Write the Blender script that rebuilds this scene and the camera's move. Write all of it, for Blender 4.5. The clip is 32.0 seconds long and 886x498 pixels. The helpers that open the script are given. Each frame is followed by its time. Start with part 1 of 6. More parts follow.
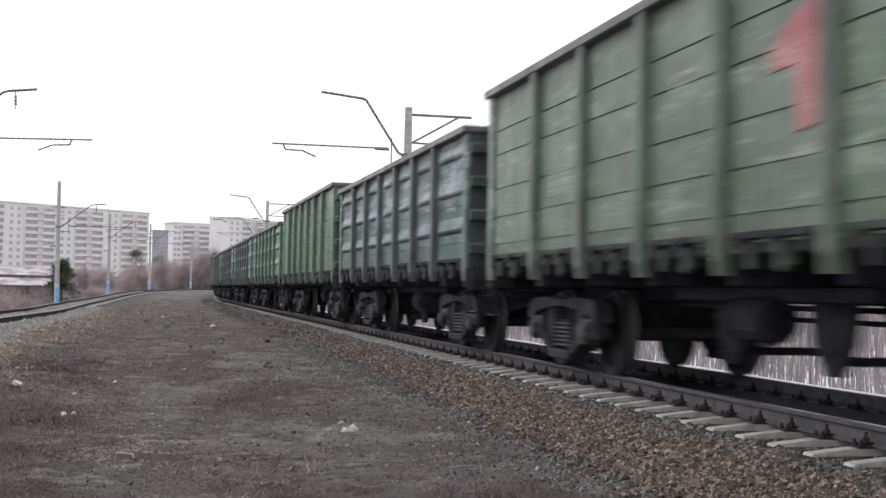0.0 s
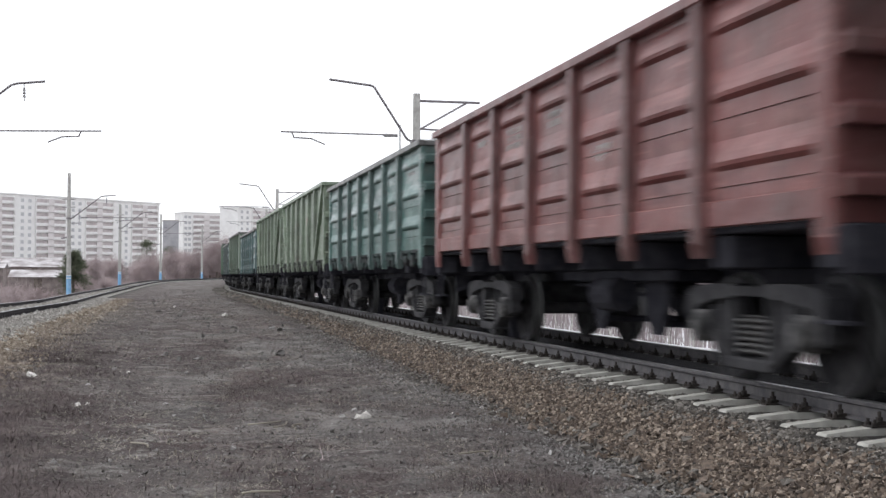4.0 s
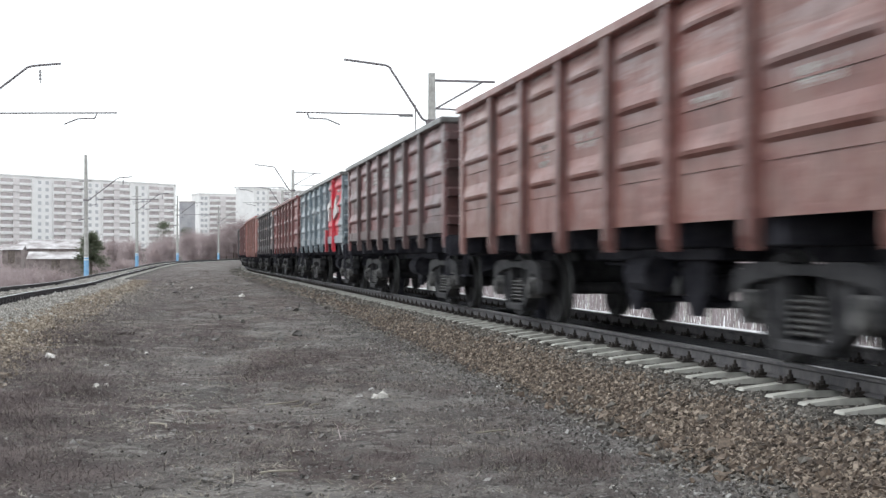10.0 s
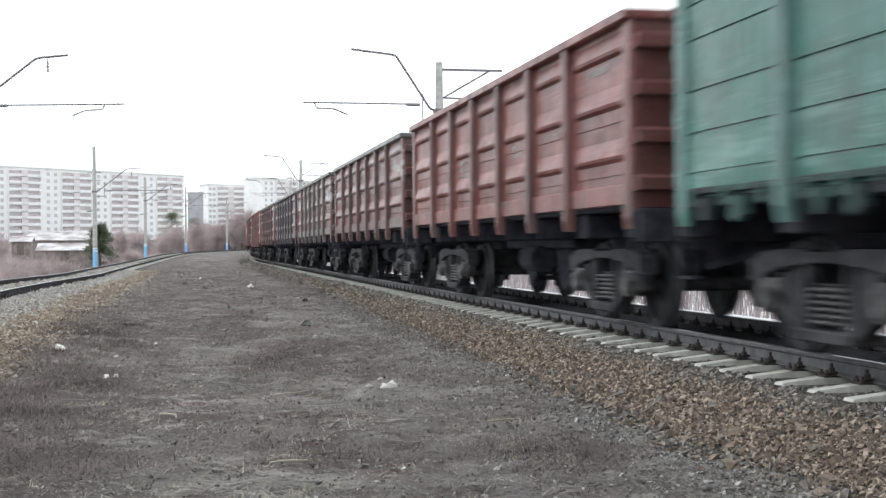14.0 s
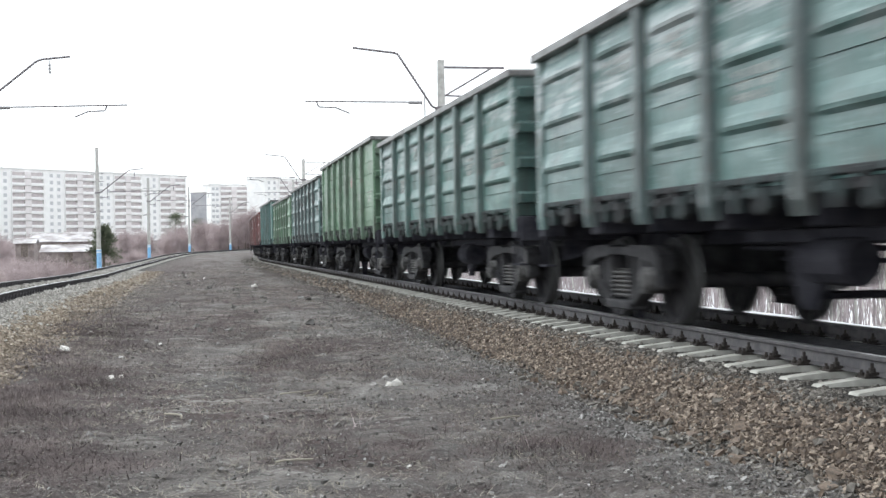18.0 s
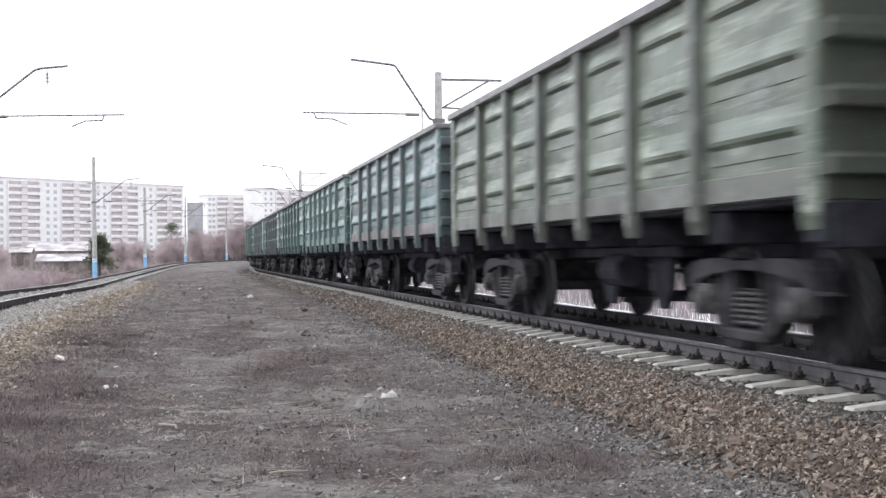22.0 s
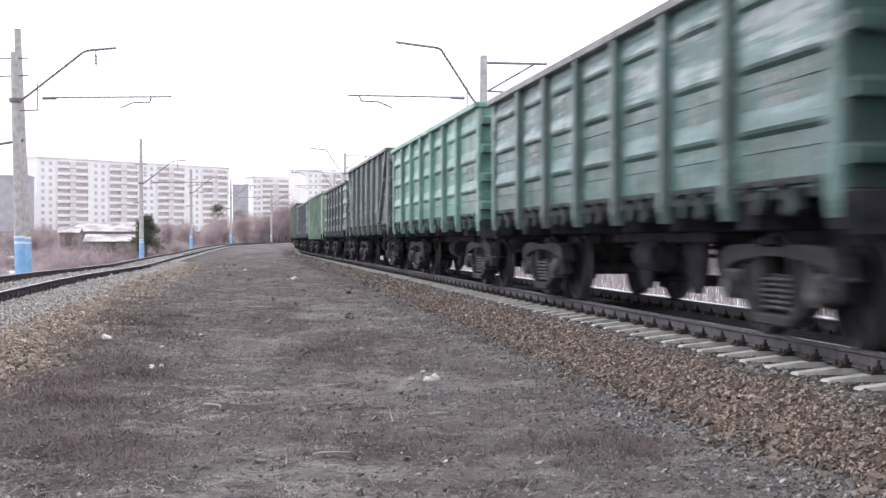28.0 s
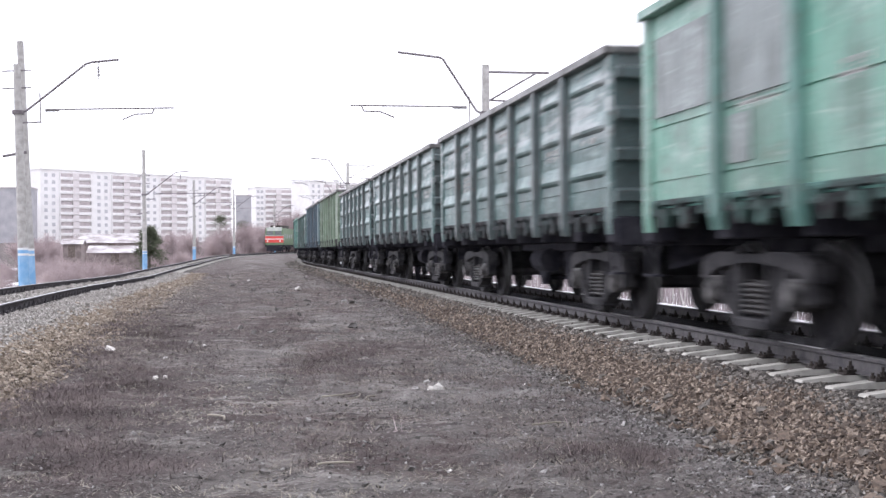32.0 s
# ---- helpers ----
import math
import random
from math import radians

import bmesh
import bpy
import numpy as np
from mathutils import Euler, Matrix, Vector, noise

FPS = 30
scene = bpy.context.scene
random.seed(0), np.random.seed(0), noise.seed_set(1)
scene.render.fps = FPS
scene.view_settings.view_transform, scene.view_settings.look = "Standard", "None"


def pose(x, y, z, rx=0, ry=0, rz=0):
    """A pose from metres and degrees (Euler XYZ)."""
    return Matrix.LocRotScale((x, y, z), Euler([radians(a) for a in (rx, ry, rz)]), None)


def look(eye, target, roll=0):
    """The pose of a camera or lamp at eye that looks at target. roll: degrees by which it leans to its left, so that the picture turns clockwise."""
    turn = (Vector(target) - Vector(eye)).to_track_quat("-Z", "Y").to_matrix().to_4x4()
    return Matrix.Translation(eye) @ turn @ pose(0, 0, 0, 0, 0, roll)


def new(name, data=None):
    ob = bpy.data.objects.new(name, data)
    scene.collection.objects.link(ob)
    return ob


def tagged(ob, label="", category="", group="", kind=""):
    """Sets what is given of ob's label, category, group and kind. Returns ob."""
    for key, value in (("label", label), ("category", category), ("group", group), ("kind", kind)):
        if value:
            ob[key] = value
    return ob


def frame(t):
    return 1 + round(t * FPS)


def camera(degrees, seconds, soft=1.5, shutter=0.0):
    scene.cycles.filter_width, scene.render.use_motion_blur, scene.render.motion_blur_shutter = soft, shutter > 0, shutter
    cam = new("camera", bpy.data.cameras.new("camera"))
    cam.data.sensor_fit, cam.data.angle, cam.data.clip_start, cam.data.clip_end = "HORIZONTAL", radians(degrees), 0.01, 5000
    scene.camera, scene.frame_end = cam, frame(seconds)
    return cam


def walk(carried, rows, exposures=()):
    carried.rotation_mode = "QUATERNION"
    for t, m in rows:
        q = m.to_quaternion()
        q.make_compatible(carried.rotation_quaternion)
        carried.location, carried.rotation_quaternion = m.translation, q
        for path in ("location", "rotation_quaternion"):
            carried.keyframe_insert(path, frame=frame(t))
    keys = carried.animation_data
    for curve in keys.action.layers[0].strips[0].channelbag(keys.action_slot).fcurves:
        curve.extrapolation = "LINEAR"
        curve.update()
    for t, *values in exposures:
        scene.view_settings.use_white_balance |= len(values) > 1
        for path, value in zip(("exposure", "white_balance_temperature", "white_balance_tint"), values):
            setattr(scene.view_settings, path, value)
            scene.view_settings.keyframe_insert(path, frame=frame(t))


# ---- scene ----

# Camera: held by hand beside the line, eye 0.91 m above the rail heads; it only turns a little.
EYE = (0.0, 0.0, 0.91)
TURNS = [  # seconds, heading to the right of the line, tilt up, lean (degrees)
    (0, 13.02, 1.97, -1.10), (0.5, 13.00, 2.00, -0.86), (1, 12.98, 1.98, -0.72), (1.5, 12.80, 1.93, -0.85),
    (2, 12.63, 1.88, -0.77), (2.5, 12.62, 1.80, -0.47), (3, 12.60, 1.68, -0.41), (3.5, 12.63, 1.50, -0.26),
    (5.5, 12.07, 0.86, -0.08), (6, 11.89, 0.79, 0.15), (6.5, 11.82, 0.77, -0.10), (7, 11.84, 0.78, -0.33),
    (7.5, 11.85, 0.74, -0.27), (8, 11.92, 0.69, -0.15), (8.5, 11.96, 0.60, -0.12), (9, 11.92, 0.52, -0.17),
    (9.5, 11.88, 0.50, -0.34), (10, 11.82, 0.38, 0.04), (10.5, 11.77, 0.29, 0.30), (11, 11.74, 0.20, 0.34),
    (11.5, 11.71, 0.13, 0.18), (12, 11.65, 0.11, 0.10), (12.5, 11.58, 0.06, 0.30), (13, 11.56, -0.00, 0.39),
    (13.5, 11.50, -0.11, 0.46), (14, 11.44, -0.11, 0.36), (14.5, 11.44, -0.09, 0.43), (16.5, 11.33, -0.17, 0.60),
    (17, 11.30, -0.15, 0.70), (17.5, 11.31, -0.18, 0.93), (18, 11.28, -0.21, 0.91), (18.5, 11.23, -0.19, 0.81),
    (19, 11.17, -0.17, 0.74), (19.5, 11.13, -0.20, 0.65), (20, 11.15, -0.20, 0.57), (20.5, 11.22, -0.14, 0.75),
    (21, 11.40, 0.15, 0.46), (21.5, 11.49, 0.29, 0.32), (22, 11.46, 0.34, 0.50), (22.5, 11.46, 0.33, 0.52),
    (23, 11.37, 0.29, 0.36), (23.5, 11.23, 0.29, 0.19), (24, 11.08, 0.25, 0.44), (24.5, 11.00, 0.07, 0.52),
    (25, 10.88, -0.15, 0.42), (25.5, 10.66, -0.24, 0.08), (27.5, 9.52, -0.38, 0.07), (28, 9.44, -0.41, 0.00),
    (28.5, 9.36, -0.44, 0.28), (29, 9.30, -0.40, 0.15), (29.5, 9.25, -0.37, -0.03), (30, 9.25, -0.22, 0.04),
    (30.5, 9.21, -0.10, 0.31), (31, 9.20, -0.07, 0.28), (31.5, 9.26, -0.14, 0.39), (32, 9.30, 0.02, 0.35)]


def held(yaw, tilt, lean):
    return pose(*EYE) @ pose(0, 0, 0, 0, 0, -yaw) @ pose(0, 0, 0, 90 + tilt) @ pose(0, 0, 0, 0, 0, -lean)


EXPOSURES = [(0, 0.04, 6330, 12), (4, 0.21, 6300, 9), (9, 0.4, 6230, 5), (14, 0.63, 6200, 4), (19, 0.72, 6180, 4), (21.5, 0.72, 6180, 9), (23, 0.69, 6230, 14), (28, 0.7, 6180, 16), (32, 0.75, 6150, 16)]
cam = camera(39.2, 32.0, soft=1.4, shutter=0.48)
walk(cam, [(t, held(a, b, c)) for t, a, b, c in TURNS], EXPOSURES)

# ---- world and light: a bright overcast sky ----
world = bpy.data.worlds.new("overcast")
scene.world = world
world.use_nodes = True
wn = world.node_tree
wn.nodes.clear()
sky = wn.nodes.new("ShaderNodeTexSky")
sky.sky_type, sky.sun_disc = "NISHITA", False
sky.sun_elevation, sky.sun_rotation = radians(57), radians(-64)
veil = wn.nodes.new("ShaderNodeMix")
veil.data_type = "RGBA"
veil.inputs[0].default_value = 0.985
veil.inputs[7].default_value = (1.0, 0.985, 1.0, 1)
back = wn.nodes.new("ShaderNodeBackground")
back.inputs[1].default_value = 1.1
wout = wn.nodes.new("ShaderNodeOutputWorld")
wn.links.new(sky.outputs[0], veil.inputs[6])
wn.links.new(veil.outputs[2], back.inputs[0])
wn.links.new(back.outputs[0], wout.inputs[0])
sun_data = bpy.data.lights.new("sun", "SUN")
sun_data.energy, sun_data.angle, sun_data.color = 0.8, radians(40), (1.0, 0.98, 0.95)
sun_lamp = new("sun", sun_data)
sun_lamp.matrix_world = look((-45, 22, 78), (0, 0, 0))


# ---- materials ----
def material(name):
    m = bpy.data.materials.new(name)
    m.use_nodes = True
    return m, m.node_tree, m.node_tree.nodes["Principled BSDF"]


def mixing(nt, fac, a, b):
    n = nt.nodes.new("ShaderNodeMix")
    n.data_type = "RGBA"
    for socket, v in ((n.inputs[0], fac), (n.inputs[6], a), (n.inputs[7], b)):
        if isinstance(v, (int, float)):
            socket.default_value = v
        elif isinstance(v, tuple):
            socket.default_value = (*v, 1)
        else:
            nt.links.new(v, socket)
    return n.outputs[2]


def grain(nt, scale, detail=4.0, low=0.4, high=0.6, stretch=(1, 1, 1), where="object", shift=True, rough=0.55):
    """Noise between 0 and 1, steepened between low and high."""
    tc = nt.nodes.new("ShaderNodeTexCoord")
    mp = nt.nodes.new("ShaderNodeMapping")
    mp.inputs["Scale"].default_value = stretch
    if where == "object":
        nt.links.new(tc.outputs["Object"], mp.inputs[0])
        if shift:
            oi = nt.nodes.new("ShaderNodeObjectInfo")
            mul = nt.nodes.new("ShaderNodeMath")
            mul.operation = "MULTIPLY"
            mul.inputs[1].default_value = 37.0
            nt.links.new(oi.outputs["Random"], mul.inputs[0])
            nt.links.new(mul.outputs[0], mp.inputs["Location"])
    else:
        geo = nt.nodes.new("ShaderNodeNewGeometry")
        nt.links.new(geo.outputs["Position"], mp.inputs[0])
    no = nt.nodes.new("ShaderNodeTexNoise")
    no.inputs["Scale"].default_value, no.inputs["Detail"].default_value = scale, detail
    no.inputs["Roughness"].default_value = rough
    nt.links.new(mp.outputs[0], no.inputs[0])
    mr = nt.nodes.new("ShaderNodeMapRange")
    mr.inputs[1].default_value, mr.inputs[2].default_value = low, high
    nt.links.new(no.outputs[0], mr.inputs[0])
    return mr.outputs[0]


def bumped(nt, bsdf, height, strength=0.3, distance=0.01):
    b = nt.nodes.new("ShaderNodeBump")
    b.inputs["Strength"].default_value, b.inputs["Distance"].default_value = strength, distance
    nt.links.new(height, b.inputs["Height"])
    nt.links.new(b.outputs[0], bsdf.inputs["Normal"])


def simple(name, a, b, scale=8.0, rough=0.7, metal=0.0, where="object", bump=0.2, stretch=(1, 1, 1), low=0.35, high=0.65, dist=0.01, gloss=0.4):
    m, nt, bs = material(name)
    g = grain(nt, scale, 5, low, high, stretch, where)
    nt.links.new(mixing(nt, g, a, b), bs.inputs["Base Color"])
    bs.inputs["Roughness"].default_value, bs.inputs["Metallic"].default_value = rough, metal
    bs.inputs["Specular IOR Level"].default_value = gloss
    if bump:
        bumped(nt, bs, grain(nt, scale * 6, 3, 0.2, 0.8, stretch, where), bump, dist)
    return m


def paint(name, base, worn, dirt=(0.05, 0.042, 0.038), wear=0.6, rust=(0.12, 0.05, 0.03), rusty=0.35, other=None, chalk=0.0, blotch=None, pale_amount=0.3):
    """Weathered wagon paint: each sheet aged differently, scraped pale patches, dirt running down, rust spots."""
    m, nt, bs = material(name)

    def scaled(socket, k):
        n = nt.nodes.new("ShaderNodeMath")
        n.operation = "MULTIPLY"
        n.inputs[1].default_value = k
        nt.links.new(socket, n.inputs[0])
        return n.outputs[0]
    oi = nt.nodes.new("ShaderNodeObjectInfo")
    mr = nt.nodes.new("ShaderNodeMapRange")
    mr.inputs[1].default_value, mr.inputs[2].default_value = 0.25, 1.0
    nt.links.new(oi.outputs["Random"], mr.inputs[0])
    other = other or tuple(0.66 * v + 0.012 for v in base)
    c = mixing(nt, scaled(mr.outputs[0], 0.85), base, other)
    # broad fading, then scraped pale patches, then thin scratches along the sheet
    c = mixing(nt, scaled(grain(nt, 0.55, 5, 0.44, 0.64, (1, 1, 1.3)), 0.6 * wear), c, worn)
    pale = tuple(min(0.6, 1.3 * v + 0.03) for v in worn)
    c = mixing(nt, scaled(grain(nt, 1.5, 8, 0.54, 0.64, (0.55, 1, 2.2), rough=0.72), 0.9 * wear), c, pale)
    c = mixing(nt, scaled(grain(nt, 6.0, 6, 0.58, 0.66, (0.3, 1, 3.5), rough=0.7), 0.7 * wear), c, pale)
    if chalk:
        # broken white paint over the upper sheets
        tc = nt.nodes.new("ShaderNodeTexCoord")
        sep = nt.nodes.new("ShaderNodeSeparateXYZ")
        nt.links.new(tc.outputs["Object"], sep.inputs[0])
        up = nt.nodes.new("ShaderNodeMapRange")
        up.inputs[1].default_value, up.inputs[2].default_value = 2.15, 2.5
        nt.links.new(sep.outputs[2], up.inputs[0])
        both = nt.nodes.new("ShaderNodeMath")
        both.operation = "MULTIPLY"
        nt.links.new(up.outputs[0], both.inputs[0])
        nt.links.new(grain(nt, 1.3, 8, 0.49, 0.56, (0.55, 1, 4.2), rough=0.7), both.inputs[1])
        under = nt.nodes.new("ShaderNodeMapRange")
        under.inputs[1].default_value, under.inputs[2].default_value = 3.2, 3.0
        nt.links.new(sep.outputs[2], under.inputs[0])
        band = nt.nodes.new("ShaderNodeMath")
        band.operation = "MULTIPLY"
        nt.links.new(both.outputs[0], band.inputs[0])
        nt.links.new(under.outputs[0], band.inputs[1])
        c = mixing(nt, scaled(band.outputs[0], chalk), c, (0.56, 0.57, 0.58))
    if blotch:
        # large burnt or rubbed patches with soft borders
        c = mixing(nt, scaled(grain(nt, 0.8, 4, 0.49, 0.6, (0.8, 1, 1.2), rough=0.6), blotch[3]), c, blotch[:3])
    # soot in soft clouds and streaks running down
    c = mixing(nt, scaled(grain(nt, 1.1, 7, 0.5, 0.72, (1, 1, 0.9), rough=0.65), 0.6), c, dirt)
    streak = grain(nt, 3.4, 6, 0.5, 0.74, (2.5, 2.5, 0.3))
    c = mixing(nt, scaled(streak, 0.6), c, dirt)
    c = mixing(nt, scaled(grain(nt, 3.2, 8, 0.56, 0.64, (1, 1, 1.6), rough=0.75), rusty), c, rust)
    # upward rib faces made paler: chalky wear, with top light put into colour
    geo = nt.nodes.new("ShaderNodeNewGeometry")
    split = nt.nodes.new("ShaderNodeSeparateXYZ")
    nt.links.new(geo.outputs["True Normal"], split.inputs[0])
    ledge = nt.nodes.new("ShaderNodeMapRange")
    ledge.inputs[1].default_value, ledge.inputs[2].default_value = 0.15, 0.45
    nt.links.new(split.outputs[2], ledge.inputs[0])
    lying = nt.nodes.new("ShaderNodeMath")
    lying.operation = "MULTIPLY"
    nt.links.new(ledge.outputs[0], lying.inputs[0])
    nt.links.new(grain(nt, 2.2, 6, 0.4, 0.58, (0.6, 1, 3), rough=0.7), lying.inputs[1])
    c = mixing(nt, scaled(lying.outputs[0], pale_amount), c, pale)
    nt.links.new(c, bs.inputs["Base Color"])
    rg = nt.nodes.new("ShaderNodeMapRange")
    rg.inputs[3].default_value, rg.inputs[4].default_value = 0.36, 0.66
    nt.links.new(streak, rg.inputs[0])
    nt.links.new(rg.outputs[0], bs.inputs["Roughness"])
    bumped(nt, bs, grain(nt, 2.2, 4, 0.2, 0.8), 0.5, 0.05)
    return m


PAINTS = {
    "petrol": paint("petrol_paint", (0.07, 0.142, 0.133), (0.24, 0.33, 0.32), dirt=(0.066, 0.078, 0.076), chalk=0.5),
    "grey_sea": paint("grey_sea_paint", (0.08, 0.158, 0.155), (0.23, 0.34, 0.335), dirt=(0.065, 0.092, 0.09), wear=0.5, chalk=0.25),
    "dark_petrol": paint("dark_petrol_paint", (0.045, 0.105, 0.092), (0.22, 0.3, 0.285), dirt=(0.045, 0.05, 0.048), chalk=0.5),
    "deep_teal": paint("deep_teal_paint", (0.052, 0.132, 0.114), (0.18, 0.28, 0.26), dirt=(0.045, 0.055, 0.052), wear=0.5, chalk=0.42),
    "sea": paint("sea_green_paint", (0.082, 0.165, 0.148), (0.24, 0.33, 0.31), dirt=(0.06, 0.075, 0.07), wear=0.5, chalk=0.35),
    "dark_red": paint("dark_red_paint", (0.1, 0.03, 0.03), (0.2, 0.1, 0.095), wear=0.55, rusty=0.4, rust=(0.05, 0.03, 0.03), other=(0.07, 0.036, 0.04), blotch=(0.27, 0.1, 0.1, 0.5), chalk=0.3),
    "teal": paint("teal_paint", (0.052, 0.155, 0.13), (0.17, 0.3, 0.27), wear=0.5, dirt=(0.05, 0.06, 0.056)),
    "turquoise": paint("turquoise_paint", (0.13, 0.335, 0.25), (0.32, 0.41, 0.37), wear=0.6),
    "green": paint("green_paint", (0.14, 0.198, 0.136), (0.31, 0.365, 0.3), wear=0.6, dirt=(0.078, 0.085, 0.068)),
    "mint": paint("mint_paint", (0.225, 0.305, 0.22), (0.31, 0.38, 0.31), wear=0.3, dirt=(0.11, 0.15, 0.11), rusty=0.15),
    "grey_mint": paint("grey_mint_paint", (0.16, 0.23, 0.155), (0.3, 0.37, 0.29), wear=0.5, dirt=(0.085, 0.1, 0.075)),
    "leaf_green": paint("leaf_green_paint", (0.095, 0.2, 0.11), (0.25, 0.34, 0.26), wear=0.5),
    "olive": paint("olive_paint", (0.19, 0.25, 0.175), (0.33, 0.38, 0.31), wear=0.5, dirt=(0.1, 0.115, 0.085)),
    "grey_olive": paint("grey_olive_paint", (0.105, 0.138, 0.102), (0.34, 0.38, 0.31), wear=0.7, dirt=(0.06, 0.068, 0.055)),
    "grey_green": paint("grey_green_paint", (0.085, 0.125, 0.118), (0.32, 0.37, 0.35), wear=0.75),
    "red": paint("red_paint", (0.16, 0.036, 0.034), (0.3, 0.13, 0.115), wear=0.5, other=(0.12, 0.035, 0.034)),
    "orange_brown": paint("orange_brown_paint", (0.35, 0.132, 0.108), (0.44, 0.245, 0.21), wear=0.4, dirt=(0.2, 0.09, 0.08), rusty=0.12),
    "brown": paint("brown_paint", (0.19, 0.036, 0.036), (0.22, 0.135, 0.125), wear=0.6, rusty=0.4, rust=(0.07, 0.045, 0.04), other=(0.1, 0.05, 0.047), chalk=0.8, blotch=(0.12, 0.06, 0.06, 0.5)),
    "dark_brown": paint("dark_brown_paint", (0.082, 0.042, 0.046), (0.18, 0.105, 0.105), wear=0.4, rusty=0.4, rust=(0.16, 0.045, 0.045), dirt=(0.05, 0.042, 0.045), other=(0.062, 0.046, 0.052), chalk=0.14),
    "rust_red": paint("rust_red_paint", (0.19, 0.068, 0.056), (0.28, 0.15, 0.13), wear=0.5, rusty=0.25, rust=(0.1, 0.04, 0.035), dirt=(0.085, 0.045, 0.04), other=(0.155, 0.06, 0.052), blotch=(0.3, 0.2, 0.17, 0.4), chalk=0.2),
    "brick": paint("brick_red_paint", (0.128, 0.04, 0.039), (0.22, 0.118, 0.11), wear=0.55, rusty=0.35, rust=(0.07, 0.035, 0.033), dirt=(0.055, 0.036, 0.036), other=(0.105, 0.042, 0.041), chalk=0.35),
    "black": paint("black_paint", (0.04, 0.042, 0.052), (0.2, 0.125, 0.11), wear=0.6, rusty=0.45, rust=(0.16, 0.06, 0.04), blotch=(0.42, 0.17, 0.11, 0.9), pale_amount=0.15, dirt=(0.03, 0.028, 0.033), other=(0.06, 0.035, 0.035)),
    "blue_grey": paint("blue_grey_paint", (0.165, 0.21, 0.24), (0.42, 0.46, 0.5), wear=0.55, dirt=(0.09, 0.105, 0.115)),
    "blue": paint("blue_paint", (0.05, 0.136, 0.15), (0.19, 0.29, 0.32), wear=0.45, dirt=(0.05, 0.06, 0.065)),
}
# Darker paints for the posts; the end walls reuse them as painted shade.
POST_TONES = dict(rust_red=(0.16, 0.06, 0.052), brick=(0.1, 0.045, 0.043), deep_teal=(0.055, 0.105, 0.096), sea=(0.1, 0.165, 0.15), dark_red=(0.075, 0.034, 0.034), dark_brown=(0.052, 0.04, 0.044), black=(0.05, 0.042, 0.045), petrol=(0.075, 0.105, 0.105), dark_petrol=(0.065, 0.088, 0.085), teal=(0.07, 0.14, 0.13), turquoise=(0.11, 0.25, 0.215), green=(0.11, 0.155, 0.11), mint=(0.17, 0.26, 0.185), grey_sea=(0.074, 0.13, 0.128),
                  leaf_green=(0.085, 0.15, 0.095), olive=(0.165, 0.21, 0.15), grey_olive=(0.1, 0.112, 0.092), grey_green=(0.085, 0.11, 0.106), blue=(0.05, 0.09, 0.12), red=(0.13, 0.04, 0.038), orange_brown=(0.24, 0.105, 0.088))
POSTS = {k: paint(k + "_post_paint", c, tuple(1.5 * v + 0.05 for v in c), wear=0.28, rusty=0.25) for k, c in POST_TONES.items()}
RIM = paint("scraped_rim_paint", (0.105, 0.105, 0.102), (0.22, 0.22, 0.212), wear=0.6, rusty=0.35)
GRIMY = {k: simple(k + "_grime", (0.025, 0.024, 0.026), tuple(0.5 * v + 0.02 for v in c), 3.5, 0.85, low=0.42, high=0.72)
         for k, c in dict(deep_teal=(0.05, 0.12, 0.105), petrol=(0.06, 0.11, 0.11), dark_petrol=(0.045, 0.085, 0.09), teal=(0.06, 0.19, 0.165), turquoise=(0.13, 0.33, 0.28), green=(0.1, 0.17, 0.11), olive=(0.17, 0.235, 0.14), leaf_green=(0.095, 0.2, 0.11), mint=(0.14, 0.25, 0.165), grey_mint=(0.15, 0.19, 0.135),
                          grey_olive=(0.13, 0.145, 0.115), grey_green=(0.11, 0.14, 0.14), blue=(0.045, 0.13, 0.2), red=(0.2, 0.05, 0.045)).items()}
SILL = paint("dusty_grey_brown_paint", (0.105, 0.092, 0.087), (0.2, 0.175, 0.165), wear=0.5, rusty=0.25)
RED_PATCH = paint("red_patch_paint", (0.56, 0.008, 0.034), (0.56, 0.09, 0.1), wear=0.25, rusty=0.05, other=(0.5, 0.008, 0.034))
GREY_PATCH = paint("grey_patch_paint", (0.18, 0.215, 0.21), (0.26, 0.31, 0.3), wear=0.5, rusty=0.1)
FADED_SIGN = paint("faded_sign_paint", (0.4, 0.31, 0.27), (0.5, 0.44, 0.41), wear=0.7, rusty=0.8, rust=(0.3, 0.125, 0.1), dirt=(0.28, 0.13, 0.105))
PINK_PATCH = paint("faded_red_paint", (0.5, 0.1, 0.11), (0.45, 0.28, 0.25), wear=0.8, rusty=0.2)
WHITE_SIGN = paint("sign_white", (0.66, 0.64, 0.63), (0.5, 0.48, 0.47), wear=0.4, rusty=0.1)
WHITE_MARK = paint("stencil_white", (0.6, 0.6, 0.58), (0.42, 0.42, 0.41), wear=0.6, rusty=0.15)
UNDER = simple("grimy_underframe", (0.022, 0.022, 0.029), (0.052, 0.051, 0.06), 5, 0.95, gloss=0.12)
BOGIE = simple("dusty_cast_steel", (0.016, 0.016, 0.019), (0.062, 0.06, 0.063), 5, 0.8, gloss=0.3, low=0.36, high=0.68)
# Axle boxes are lighter than the bogie frame.
AXLE_BOX = simple("lighter_axle_box", (0.03, 0.03, 0.031), (0.15, 0.145, 0.143), 7, 0.7, low=0.4, high=0.65)
SPRING = simple("worn_spring_steel", (0.06, 0.058, 0.058), (0.14, 0.135, 0.134), 9, 0.6)
